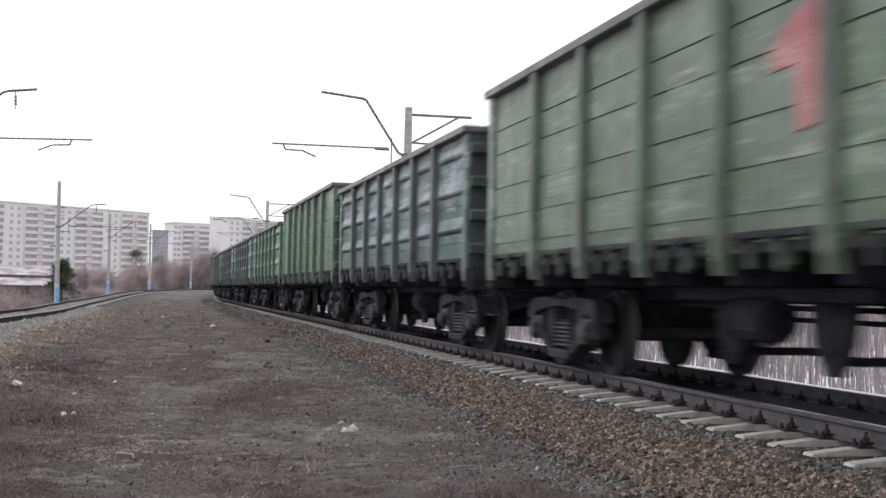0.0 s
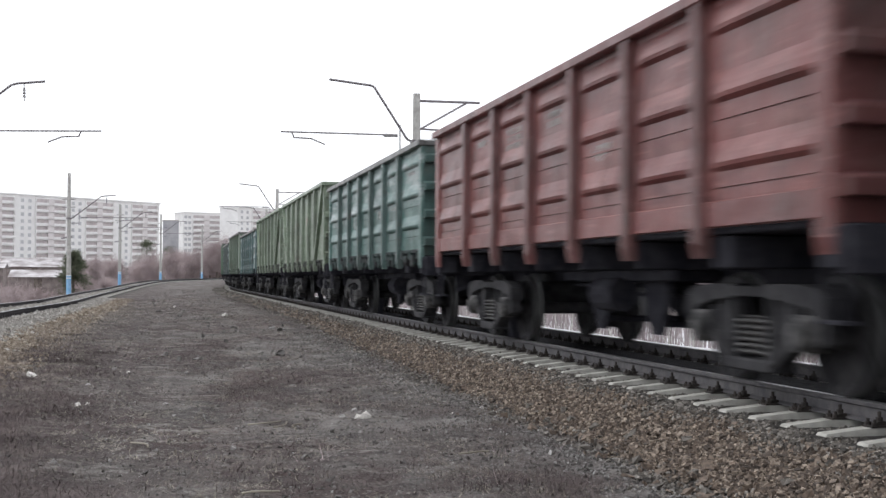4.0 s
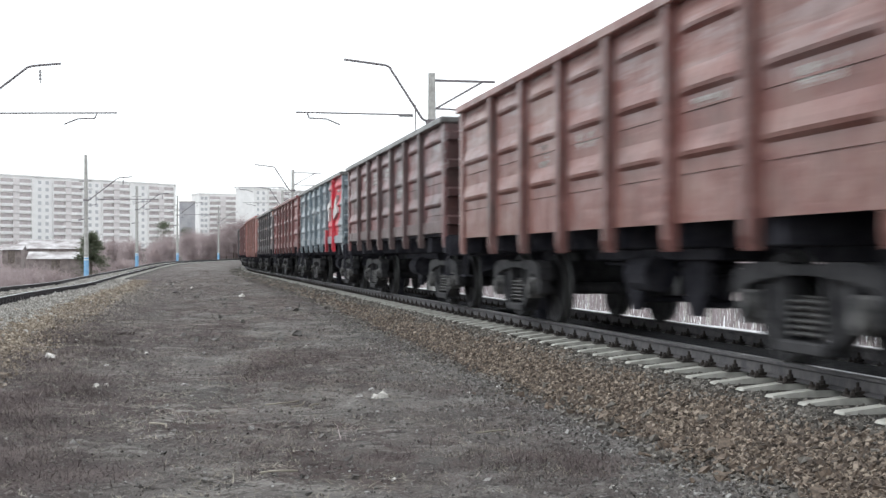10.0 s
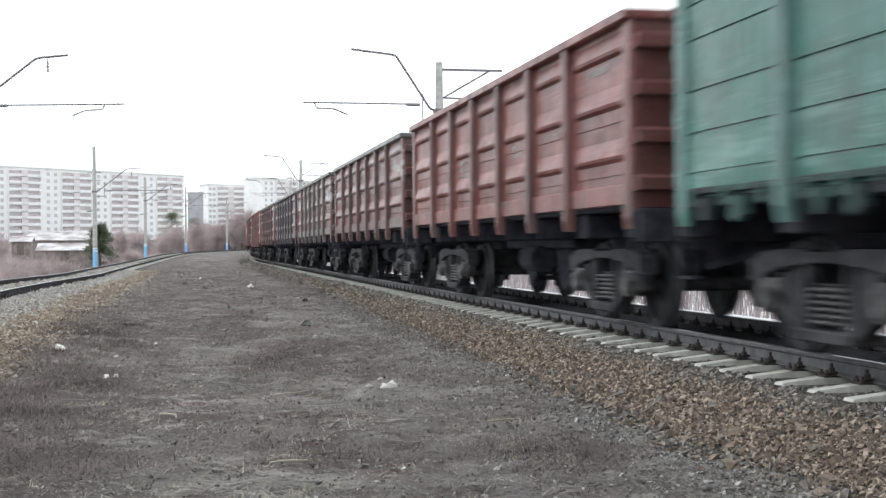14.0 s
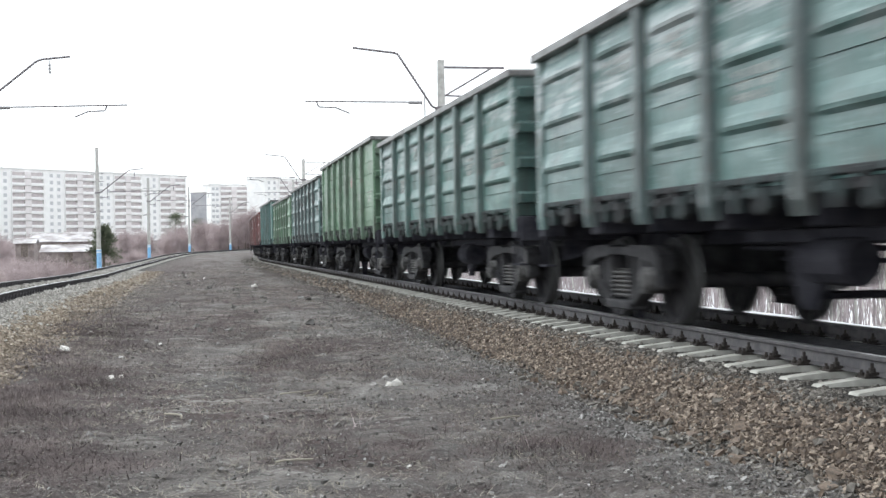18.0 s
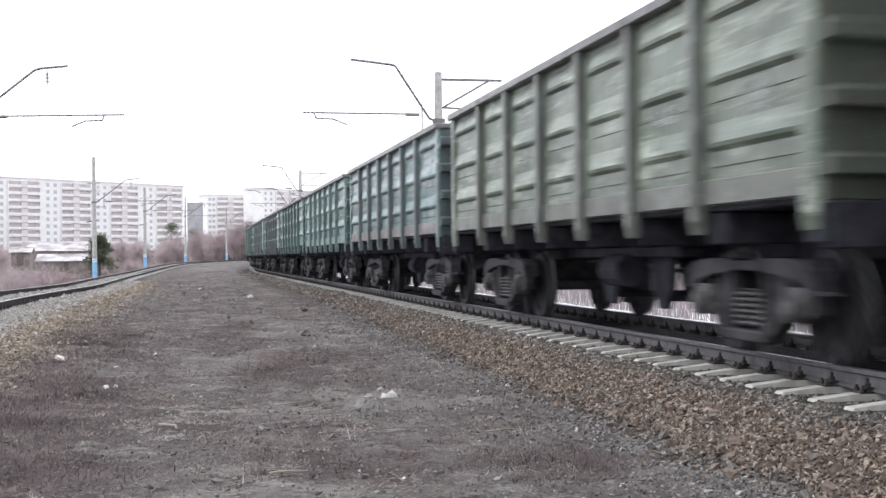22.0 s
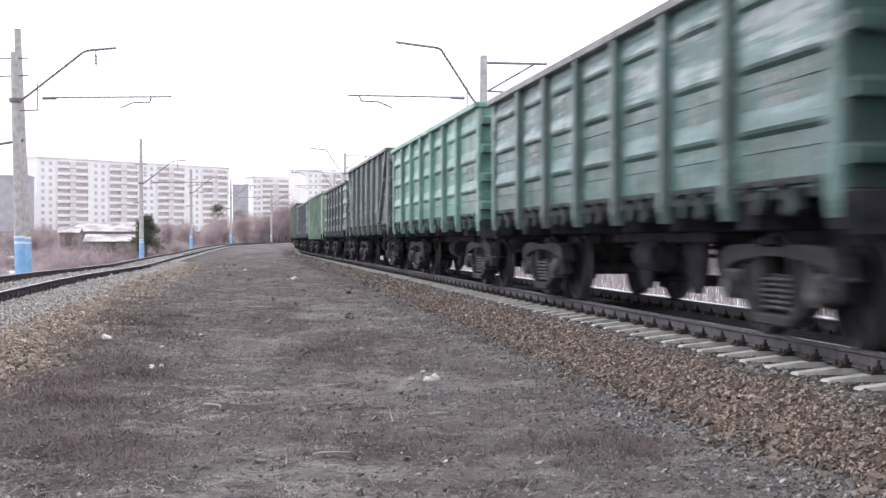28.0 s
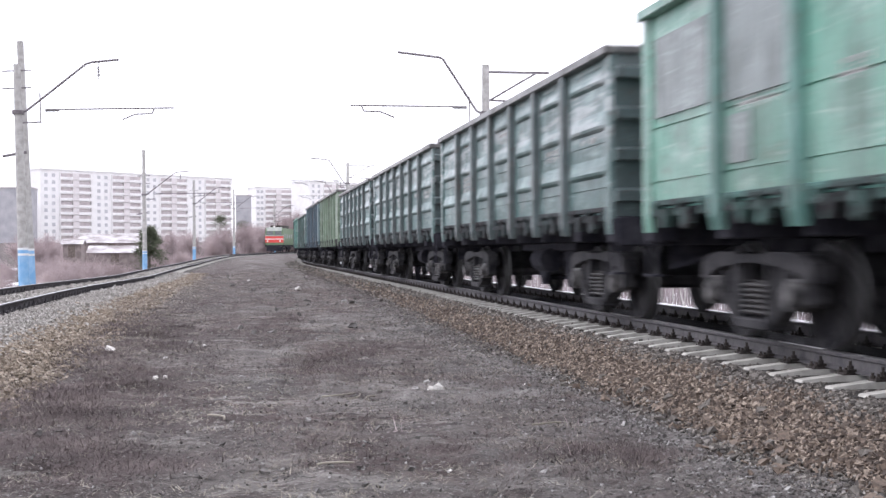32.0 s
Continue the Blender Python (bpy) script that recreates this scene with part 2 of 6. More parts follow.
WHEEL = simple("rolled_wheel_steel", (0.016, 0.016, 0.019), (0.052, 0.05, 0.052), 6, 0.75, 0.0, gloss=0.2)
TREAD = simple("polished_tread", (0.06, 0.06, 0.06), (0.14, 0.14, 0.14), 20, 0.4, 0.6)
RAIL = simple("rusty_rail_side", (0.082, 0.079, 0.084), (0.13, 0.122, 0.124), 7, 0.8, 0.0, "world", gloss=0.2)
RAIL_DARK = simple("dark_rusty_rail_side", (0.034, 0.031, 0.035), (0.07, 0.064, 0.066), 7, 0.8, 0.0, "world", gloss=0.2)
RAIL_HEAD = simple("worn_rail_head", (0.36, 0.36, 0.37), (0.5, 0.5, 0.51), 9, 0.3, 0.9, "world")
RAIL_WORN = simple("dull_rail_head", (0.1, 0.097, 0.097), (0.17, 0.165, 0.165), 9, 0.55, 0.5, "world")
CONCRETE = simple("sleeper_concrete", (0.31, 0.3, 0.27), (0.48, 0.47, 0.43), 7, 0.9)
POLE = simple("pole_concrete", (0.33, 0.32, 0.3), (0.48, 0.47, 0.45), 5, 0.9)
POLE_BLUE = simple("pole_blue_band", (0.2, 0.42, 0.68), (0.3, 0.5, 0.72), 4, 0.8)
POLE_WHITE = simple("pole_white_band", (0.68, 0.69, 0.7), (0.8, 0.8, 0.8), 4, 0.8)
IRON = simple("bracket_iron", (0.13, 0.115, 0.125), (0.22, 0.2, 0.205), 10, 0.8, 0.0)
CLIP = simple("clip_iron", (0.028, 0.024, 0.022), (0.06, 0.05, 0.045), 10, 0.8, 0.2)
PORCELAIN = simple("insulator_porcelain", (0.17, 0.16, 0.165), (0.26, 0.25, 0.25), 9, 0.3)


def earth():
    m, nt, bs = material("strip_earth")
    soil = mixing(nt, grain(nt, 0.8, 6, 0.4, 0.6, where="world"), (0.11, 0.102, 0.098), (0.24, 0.226, 0.212))
    weeds = mixing(nt, grain(nt, 5, 6, 0.35, 0.65, (1, 0.5, 1), where="world", rough=0.7), (0.056, 0.042, 0.04), (0.142, 0.111, 0.104))
    c = mixing(nt, grain(nt, 0.42, 8, 0.45, 0.55, (1, 0.7, 1), where="world", rough=0.72), soil, weeds)
    # Dark blotches imitate shaded hollows; the shade is put into the earth colour.
    hollow_shade = nt.nodes.new("ShaderNodeMath")
    hollow_shade.operation = "MULTIPLY"
    hollow_shade.inputs[1].default_value = 0.6
    nt.links.new(grain(nt, 1.7, 7, 0.5, 0.64, (0.6, 1, 1), where="world", rough=0.7), hollow_shade.inputs[0])
    c = mixing(nt, hollow_shade.outputs[0], c, (0.058, 0.05, 0.049))
    geo = nt.nodes.new("ShaderNodeNewGeometry")
    sep = nt.nodes.new("ShaderNodeSeparateXYZ")
    nt.links.new(geo.outputs["Position"], sep.inputs[0])
    wav = nt.nodes.new("ShaderNodeMath")
    wav.operation = "MULTIPLY_ADD"
    wav.inputs[1].default_value = 2.2
    nt.links.new(grain(nt, 0.5, 5, 0.2, 0.8, (1, 0.5, 1), where="world"), wav.inputs[0])
    nt.links.new(sep.outputs[0], wav.inputs[2])
    mr = nt.nodes.new("ShaderNodeMapRange")
    mr.inputs[1].default_value, mr.inputs[2].default_value, mr.inputs[4].default_value = 1.7, -0.2, 0.85
    nt.links.new(wav.outputs[0], mr.inputs[0])
    litter = mixing(nt, grain(nt, 9, 6, 0.35, 0.65, where="world", rough=0.75), (0.046, 0.036, 0.035), (0.118, 0.095, 0.09))
    c = mixing(nt, mr.outputs[0], c, litter)
    # stone dust and grit spilt from the bank of the goods track
    spill = nt.nodes.new("ShaderNodeMapRange")
    spill.inputs[1].default_value, spill.inputs[2].default_value, spill.inputs[4].default_value = 2.6, 4.6, 0.6
    nt.links.new(wav.outputs[0], spill.inputs[0])
    grit = mixing(nt, grain(nt, 26, 5, 0.35, 0.65, where="world", rough=0.7), (0.135, 0.128, 0.123), (0.32, 0.305, 0.293))
    near = nt.nodes.new("ShaderNodeMapRange")
    near.inputs[1].default_value, near.inputs[2].default_value = 26.0, 14.0
    nt.links.new(sep.outputs[1], near.inputs[0])
    pale_amount = nt.nodes.new("ShaderNodeMath")
    pale_amount.operation = "MULTIPLY"
    nt.links.new(spill.outputs[0], pale_amount.inputs[0])
    nt.links.new(near.outputs[0], pale_amount.inputs[1])
    c = mixing(nt, pale_amount.outputs[0], c, grit)
    c = mixing(nt, grain(nt, 2.6, 8, 0.525, 0.64, (0.55, 1.2, 1), where="world", rough=0.8), c, (0.3, 0.287, 0.265))
    c = mixing(nt, grain(nt, 7, 5, 0.54, 0.68, (0.5, 1, 1), where="world", rough=0.72), c, (0.062, 0.057, 0.054))
    c = mixing(nt, grain(nt, 34, 3, 0.61, 0.68, where="world"), c, (0.34, 0.328, 0.315))
    nt.links.new(c, bs.inputs["Base Color"])
    bs.inputs["Roughness"].default_value = 0.97
    bs.inputs["Specular IOR Level"].default_value = 0.2
    bumped(nt, bs, grain(nt, 11, 7, 0.2, 0.8, (0.7, 1, 1), where="world", rough=0.7), 0.9, 0.06)
    return m


EARTH = earth()
BALLAST = simple("crushed_stone_bed", (0.05, 0.046, 0.042), (0.12, 0.11, 0.1), 18, 0.95, 0, "world", 1.0, dist=0.05)
# Near-black sheets laid over the sleepers between and beside the rails.
DARK_FILL = simple("near_black_track_fill", (0.018, 0.018, 0.021), (0.046, 0.044, 0.047), 9, 0.95, 0, "world", 0.6, dist=0.03, gloss=0.1)
BRUSH = simple("pale_brushwood", (0.27, 0.228, 0.232), (0.44, 0.388, 0.392), 0.8, 0.95, 0, "world", 0)
SNOW = simple("old_snow", (0.66, 0.66, 0.68), (0.8, 0.8, 0.81), 1.5, 0.75, 0, "world", 0.5, dist=0.05)


ROOF_SNOW = simple("grey_roof_snow", (0.2, 0.175, 0.17), (0.56, 0.54, 0.55), 0.55, 0.8, 0, "object", 0.5, dist=0.1)


def stones(name, a, b, c):
    m, nt, bs = material(name)
    geo = nt.nodes.new("ShaderNodeNewGeometry")
    ramp = nt.nodes.new("ShaderNodeValToRGB")
    ramp.color_ramp.elements[0].color, ramp.color_ramp.elements[1].color = (*a, 1), (*c, 1)
    ramp.color_ramp.elements.new(0.55).color = (*b, 1)
    nt.links.new(geo.outputs["Random Per Island"], ramp.inputs[0])
    nt.links.new(mixing(nt, grain(nt, 30, 4, 0.3, 0.8, where="world"), ramp.outputs[0], (0.06, 0.05, 0.045)), bs.inputs["Base Color"])
    bs.inputs["Roughness"].default_value = 0.92
    return m


STONE = stones("ballast_stone", (0.06, 0.046, 0.036), (0.2, 0.15, 0.114), (0.48, 0.4, 0.32))
STONE_GREY = stones("grey_ballast_stone", (0.06, 0.057, 0.052), (0.18, 0.165, 0.145), (0.44, 0.41, 0.37))
STONE_TAN = stones("straw_coloured_ballast_stone", (0.2, 0.158, 0.116), (0.38, 0.312, 0.235), (0.56, 0.49, 0.4))
STONE_PALE = stones("pale_ballast_stone", (0.29, 0.275, 0.25), (0.46, 0.44, 0.4), (0.62, 0.6, 0.56))
PEBBLE = stones("strip_pebble", (0.1, 0.098, 0.094), (0.24, 0.232, 0.222), (0.52, 0.51, 0.49))
CLOD = stones("earth_clod", (0.1, 0.094, 0.09), (0.15, 0.142, 0.136), (0.22, 0.21, 0.2))
PLASTER = simple("white_rock", (0.46, 0.44, 0.41), (0.72, 0.7, 0.66), 22, 0.9)
STRAW = simple("dry_grass", (0.2, 0.18, 0.145), (0.38, 0.35, 0.29), 2.0, 0.9, 0, "world", 0)
WEED = simple("dead_weeds", (0.076, 0.06, 0.058), (0.158, 0.127, 0.122), 1.5, 0.95, 0, "world", 0)
DARK_STRAW = simple("brown_grass", (0.085, 0.072, 0.069), (0.17, 0.148, 0.139), 1.2, 0.95, 0, "world", 0)
# Twig tone is lightened to imitate distance haze.
TWIG = simple("bare_twigs", (0.29, 0.237, 0.238), (0.5, 0.42, 0.415), 0.5, 0.95, 0, "world", 0)
BARK = simple("grey_bark", (0.1, 0.08, 0.07), (0.2, 0.17, 0.15), 6, 0.95)
BIRCH = simple("birch_bark", (0.55, 0.53, 0.5), (0.12, 0.1, 0.09), 7, 0.85, stretch=(1, 1, 2.5), low=0.55, high=0.72)
NEEDLE = simple("pine_needles", (0.085, 0.1, 0.065), (0.17, 0.185, 0.125), 3, 0.9, 0, "world", 0)
# Facade and far window tones are lightened to imitate distance haze.
PANEL_WHITE = simple("white_facade_panel", (0.8, 0.79, 0.78), (0.87, 0.86, 0.85), 0.4, 0.9)
PANEL_PINK = simple("pink_loggia_panel", (0.68, 0.64, 0.635), (0.75, 0.715, 0.71), 0.5, 0.9)
PANEL_GREY = simple("grey_facade_panel", (0.36, 0.36, 0.385), (0.48, 0.475, 0.49), 0.3, 0.9)
# Shade inside the loggias is put into this wall tone.
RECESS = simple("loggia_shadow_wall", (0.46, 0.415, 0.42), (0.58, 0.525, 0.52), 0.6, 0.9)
GLASS = simple("far_window_glass", (0.46, 0.46, 0.48), (0.58, 0.58, 0.59), 0.5, 0.15)
SHED = simple("shed_boards", (0.17, 0.14, 0.135), (0.27, 0.23, 0.215), 2, 0.9)
CAB_GLASS = simple("cab_glass", (0.1, 0.11, 0.11), (0.16, 0.17, 0.17), 2, 0.12)
LOCO_RED = simple("locomotive_red", (0.58, 0.045, 0.04), (0.68, 0.085, 0.07), 2, 0.5)
LOCO_GREEN = simple("locomotive_green", (0.09, 0.15, 0.08), (0.14, 0.2, 0.11), 2, 0.55)
LOCO_GREY = simple("locomotive_roof_grey", (0.28, 0.31, 0.28), (0.38, 0.4, 0.36), 2, 0.6)
LOCO_WHITE = simple("locomotive_white", (0.7, 0.68, 0.64), (0.8, 0.78, 0.75), 2, 0.5)


# ---- building blocks ----
def box_into(bm, x0, x1, y0, y1, z0, z1, bevel=0.0):
    g = bmesh.ops.create_cube(bm, size=1.0)
    for v in g["verts"]:
        v.co = Vector((x0 + (v.co.x + 0.5) * (x1 - x0), y0 + (v.co.y + 0.5) * (y1 - y0), z0 + (v.co.z + 0.5) * (z1 - z0)))
    if bevel:
        es = list({e for v in g["verts"] for e in v.link_edges})
        bmesh.ops.bevel(bm, geom=es, offset=bevel, segments=1, affect="EDGES")


def tube_into(bm, a, b, r0, r1=None, sides=8, caps=True):
    a, b = Vector(a), Vector(b)
    r1 = r0 if r1 is None else r1
    m = Matrix.Translation((a + b) / 2) @ (b - a).to_track_quat("Z", "Y").to_matrix().to_4x4()
    bmesh.ops.create_cone(bm, cap_ends=caps, segments=sides, radius1=r0, radius2=r1, depth=(b - a).length, matrix=m)


def poly_into(bm, points, axis, lo, hi):
    """A flat outline pushed out along an axis: 'y' takes points as x, z; 'x' as y, z."""
    def at(p, d):
        return (p[0], d, p[1]) if axis == "y" else (d, p[0], p[1])
    a = [bm.verts.new(at(p, lo)) for p in points]
    b = [bm.verts.new(at(p, hi)) for p in points]
    n = len(points)
    bm.faces.new(a), bm.faces.new(b)
    for i in range(n):
        bm.faces.new((a[i], a[(i + 1) % n], b[(i + 1) % n], b[i]))


def meshed(name, bm, mat, smooth=False):
    bmesh.ops.recalc_face_normals(bm, faces=bm.faces)
    me = bpy.data.meshes.new(name)
    bm.to_mesh(me)
    bm.free()
    for m in (mat if isinstance(mat, (list, tuple)) else [mat]):
        me.materials.append(m)
    if smooth:
        me.polygons.foreach_set("use_smooth", [True] * len(me.polygons))
    return me


def raw_mesh(name, verts, faces, mat):
    me = bpy.data.meshes.new(name)
    me.from_pydata(verts, [], faces)
    me.materials.append(mat)
    me.update()
    return me


def child(name, me, parent, m=None, mat=None, label=""):
    ob = new(name, me)
    ob.parent = parent
    if m is not None:
        ob.matrix_basis = m
    if mat is not None:
        ob.material_slots[0].link = "OBJECT"
        ob.material_slots[0].material = mat
    return tagged(ob, label)


def part(name, bm, mat, parent, label="", m=None, smooth=False):
    return child(name, meshed(name, bm, mat, smooth), parent, m, None, label)


def boxes(name, mat, *bs, bevel=0.0):
    bm = bmesh.new()
    for b in bs:
        box_into(bm, *b, bevel=bevel)
    return meshed(name, bm, mat)


# ---- the plan: two curving tracks ----
TRACK_X, BEND, RADIUS, LEFT = 5.95, 84.6, 817.0, -11.0


def along(s, lat=0.0):
    """Place and heading (radians to the right) at s metres along the goods track, lat metres to its right."""
    a = max(0.0, s - BEND) / RADIUS
    x = TRACK_X + RADIUS * (1 - math.cos(a)) + lat * math.cos(a)
    y = min(s, BEND) + RADIUS * math.sin(a) - lat * math.sin(a)
    return x, y, a


def lat_of(x, y):
    if y < BEND:
        return x - TRACK_X
    return RADIUS - math.hypot(x - TRACK_X - RADIUS, y - BEND)


def s_of(x, y):
    """Metres along the line abreast of a place."""
    if y < BEND:
        return y
    return BEND + RADIUS * math.atan2(y - BEND, max(1.0, TRACK_X + RADIUS - x))


def smooth01(v, a, b):
    u = min(1.0, max(0.0, (v - a) / (b - a)))
    return u * u * (3 - 2 * u)


def lift(s, lat=0.0):
    """Height of the line, shaped to fit the camera's view: it climbs gently round the bend, and the second track dips a
    little before it.
    """
    dip = smooth01(s, 28, 66) * (1 - smooth01(s, 105, 165)) * smooth01(-lat, 4, 9)
    return 0.42 * smooth01(s, 95, 185) + 0.003 * max(0.0, s - 185) - 0.24 * dip


def on_track(s, z=0.0, lat=0.0, back=False):
    x, y, a = along(s, lat)
    slope = math.degrees(math.atan((lift(s + 4, lat) - lift(s - 4, lat)) / 8))
    return pose(x, y, z + lift(s, lat), 0, slope if back else -slope, 90 - math.degrees(a) + (180 if back else 0))


def ground_z(x, y):
    lat = lat_of(x, y)
    strip = -0.64 + 0.06 * smooth01(-lat, 5, 8.5) + 0.28 * smooth01(y, 8, 45)
    low = -0.64 - 2.2 * smooth01(-lat, 13.2, 22) - 0.25 * smooth01(lat, 2.2, 5)
    z = strip if -13.2 < lat < 2.2 else low
    z += 7.0 * smooth01(math.hypot(x, y), 260, 480) * smooth01(-lat, 40, 90) if y > 0 else 0
    z += lift(s_of(x, y), lat) * (1 - smooth01(abs(lat), 18, 60)) if 0 < y < 700 else 0
    rough = 1.0 if abs(lat) < 14 else 3.0
    z += 0.04 * rough * noise.noise((x * 0.9, y * 0.5, 0)) + 0.05 * noise.noise((x * 2.4, y * 1.7, 4)) + 0.026 * noise.noise((x * 7, y * 6, 1))
    return z


def steps(*runs):
    out = []
    for a, b, d in runs:
        n = max(1, round((b - a) / d))
        out += [a + (b - a) * i / n for i in range(n)]
    return out + [runs[-1][1]]


def build_ground():
    xs = steps((-3000, -400, 400), (-400, -60, 20), (-60, -12, 3), (-12, -4, 0.5), (-4, 4.2, 0.11), (4.2, 12, 0.6), (12, 60, 3), (60, 500, 20), (500, 3000, 400))
    ys = steps((-3000, -600, 400), (-600, -20, 20), (-20, 5, 1), (5, 24, 0.12), (24, 45, 0.3), (45, 90, 1), (90, 300, 5), (300, 700, 20), (700, 3000, 300))
    verts = [(x, y, ground_z(x, y)) for y in ys for x in xs]
    w = len(xs)
    faces = [(j * w + i, j * w + i + 1, (j + 1) * w + i + 1, (j + 1) * w + i) for j in range(len(ys) - 1) for i in range(w - 1)]
    me = raw_mesh("ground", verts, faces, EARTH)
    me.polygons.foreach_set("use_smooth", [True] * len(me.polygons))
    tagged(new("ground", me), "trodden grey-brown earth with dry grass between the tracks", "ground", kind="structure")
    bank = ribbon("snow_bank", [(2.3, -0.78), (2.7, -0.4), (3.0, -0.318), (3.4, -0.322), (4.2, -0.57), (4.7, -0.95)], SNOW)
    me_co = bank.vertices
    for v in me_co:
        v.co.z += 0.035 * noise.noise((v.co.x * 0.7, v.co.y * 0.7, 5)) if v.co.z > -0.4 else 0
    tagged(new("snow_bank", bank), "low bank of old snow along the far side of the track", "snow", kind="structure")
    # old snow on the far side of the goods line
    ss = steps((-300, 0, 20), (0, 120, 2), (120, 500, 15))
    ls = [4.2, 5.0, 7, 9, 12, 16, 22, 30, 45, 70]
    verts = []
    for s in ss:
        for k, l in enumerate(ls):
            x, y, _ = along(s, l + (0.5 * noise.noise((s * 0.4, 0, 9)) if k < 2 else 0))
            verts.append((x, y, ground_z(x, y) + (0.0 if k == 0 else 0.09 + 0.05 * noise.noise((x * 0.5, y * 0.5, 2)))))
    w = len(ls)
    faces = [(j * w + i, j * w + i + 1, (j + 1) * w + i + 1, (j + 1) * w + i) for j in range(len(ss) - 1) for i in range(w - 1)]
    tagged(new("snow_cover", raw_mesh("snow_cover", verts, faces, SNOW)), "old settled snow under bare birches beside the line", "snow", kind="structure")


S_RUN = steps((-560, -20, 20), (-20, 4, 2), (4, 40, 0.5), (40, 130, 2), (130, 760, 8))


def ribbon(name, profile, mat, lat0=0.0, s_run=None, top=None):
    """A profile of (lateral, z) carried along the line."""
    verts, faces = [], []
    s_run = s_run or S_RUN
    for s in s_run:
        for l, z in profile:
            x, y, _ = along(s, lat0 + l)
            verts.append((x, y, z + lift(s, lat0 + l)))
    w = len(profile)
    for j in range(len(s_run) - 1):
        for i in range(w - 1):
            faces.append((j * w + i, j * w + i + 1, (j + 1) * w + i + 1, (j + 1) * w + i))
    me = raw_mesh(name, verts, faces, mat)
    if top is not None:
        me.materials.append(top)
        for i, p in enumerate(me.polygons):
            k = i % (w - 1)
            if min(profile[k][1], profile[k + 1][1]) > 0.0 - 0.012:
                p.material_index = 1
    return me


RAIL_PROFILE = [(-0.07, -0.152), (-0.07, -0.142), (-0.012, -0.124), (-0.008, -0.048), (-0.034, -0.036), (-0.036, -0.01), (-0.026, 0.0),
                (0.026, 0.0), (0.036, -0.01), (0.034, -0.036), (0.008, -0.048), (0.012, -0.124), (0.07, -0.142), (0.07, -0.152)]


def sleeper_mesh():
    bm = bmesh.new()
    prof = [(-0.14, -0.24), (-0.066, 0.0), (0.066, 0.0), (0.14, -0.24)]
    cuts = [(-1.36, -0.06), (-1.34, -0.035), (-1.0, 0.0), (-0.55, 0.0), (-0.35, -0.05), (0.35, -0.05), (0.55, 0.0), (1.0, 0.0), (1.34, -0.035), (1.36, -0.06)]
    rings = []
    for x, dz in cuts:
        rings.append([bm.verts.new((x, w, z + (dz if z == 0 else 0))) for w, z in prof])
    for a, b in zip(rings, rings[1:]):
        for i in range(4):
            bm.faces.new((a[i], a[(i + 1) % 4], b[(i + 1) % 4], b[i]))
    bm.faces.new(rings[0]), bm.faces.new(rings[-1])
    return meshed("sleeper", bm, CONCRETE)


def clip_mesh():
    bm = bmesh.new()
    box_into(bm, -0.19, 0.19, -0.07, 0.07, -0.16, -0.146)
    for sx in (-1, 1):
        # clip over the rail foot with its upright bolt, and the two lower screws that hold the plate
        box_into(bm, sx * 0.085 - 0.035, sx * 0.085 + 0.035, -0.035, 0.035, -0.146, -0.118)
        tube_into(bm, (sx * 0.09, 0, -0.12), (sx * 0.09, 0, -0.05), 0.013, sides=6)
        tube_into(bm, (sx * 0.09, 0, -0.118), (sx * 0.09, 0, -0.088), 0.026, sides=6)
        for y in (-0.045, 0.045):
            tube_into(bm, (sx * 0.155, y, -0.15), (sx * 0.155, y, -0.1), 0.012, sides=6)
            tube_into(bm, (sx * 0.155, y, -0.148), (sx * 0.155, y, -0.122), 0.024, sides=6)
    return meshed("rail_clip", bm, CLIP)


def joined_copies(name, me, poses, mat):
    co = np.empty(len(me.vertices) * 3)
    me.vertices.foreach_get("co", co)
    co = np.c_[co.reshape(-1, 3), np.ones(len(me.vertices))]
    fs = [tuple(p.vertices) for p in me.polygons]
    verts, faces = [], []
    for m in poses:
        k = len(verts)
        verts += (co @ np.array(m).T)[:, :3].tolist()
        faces += [tuple(i + k for i in f) for f in fs]
    return raw_mesh(name, verts, faces, mat)


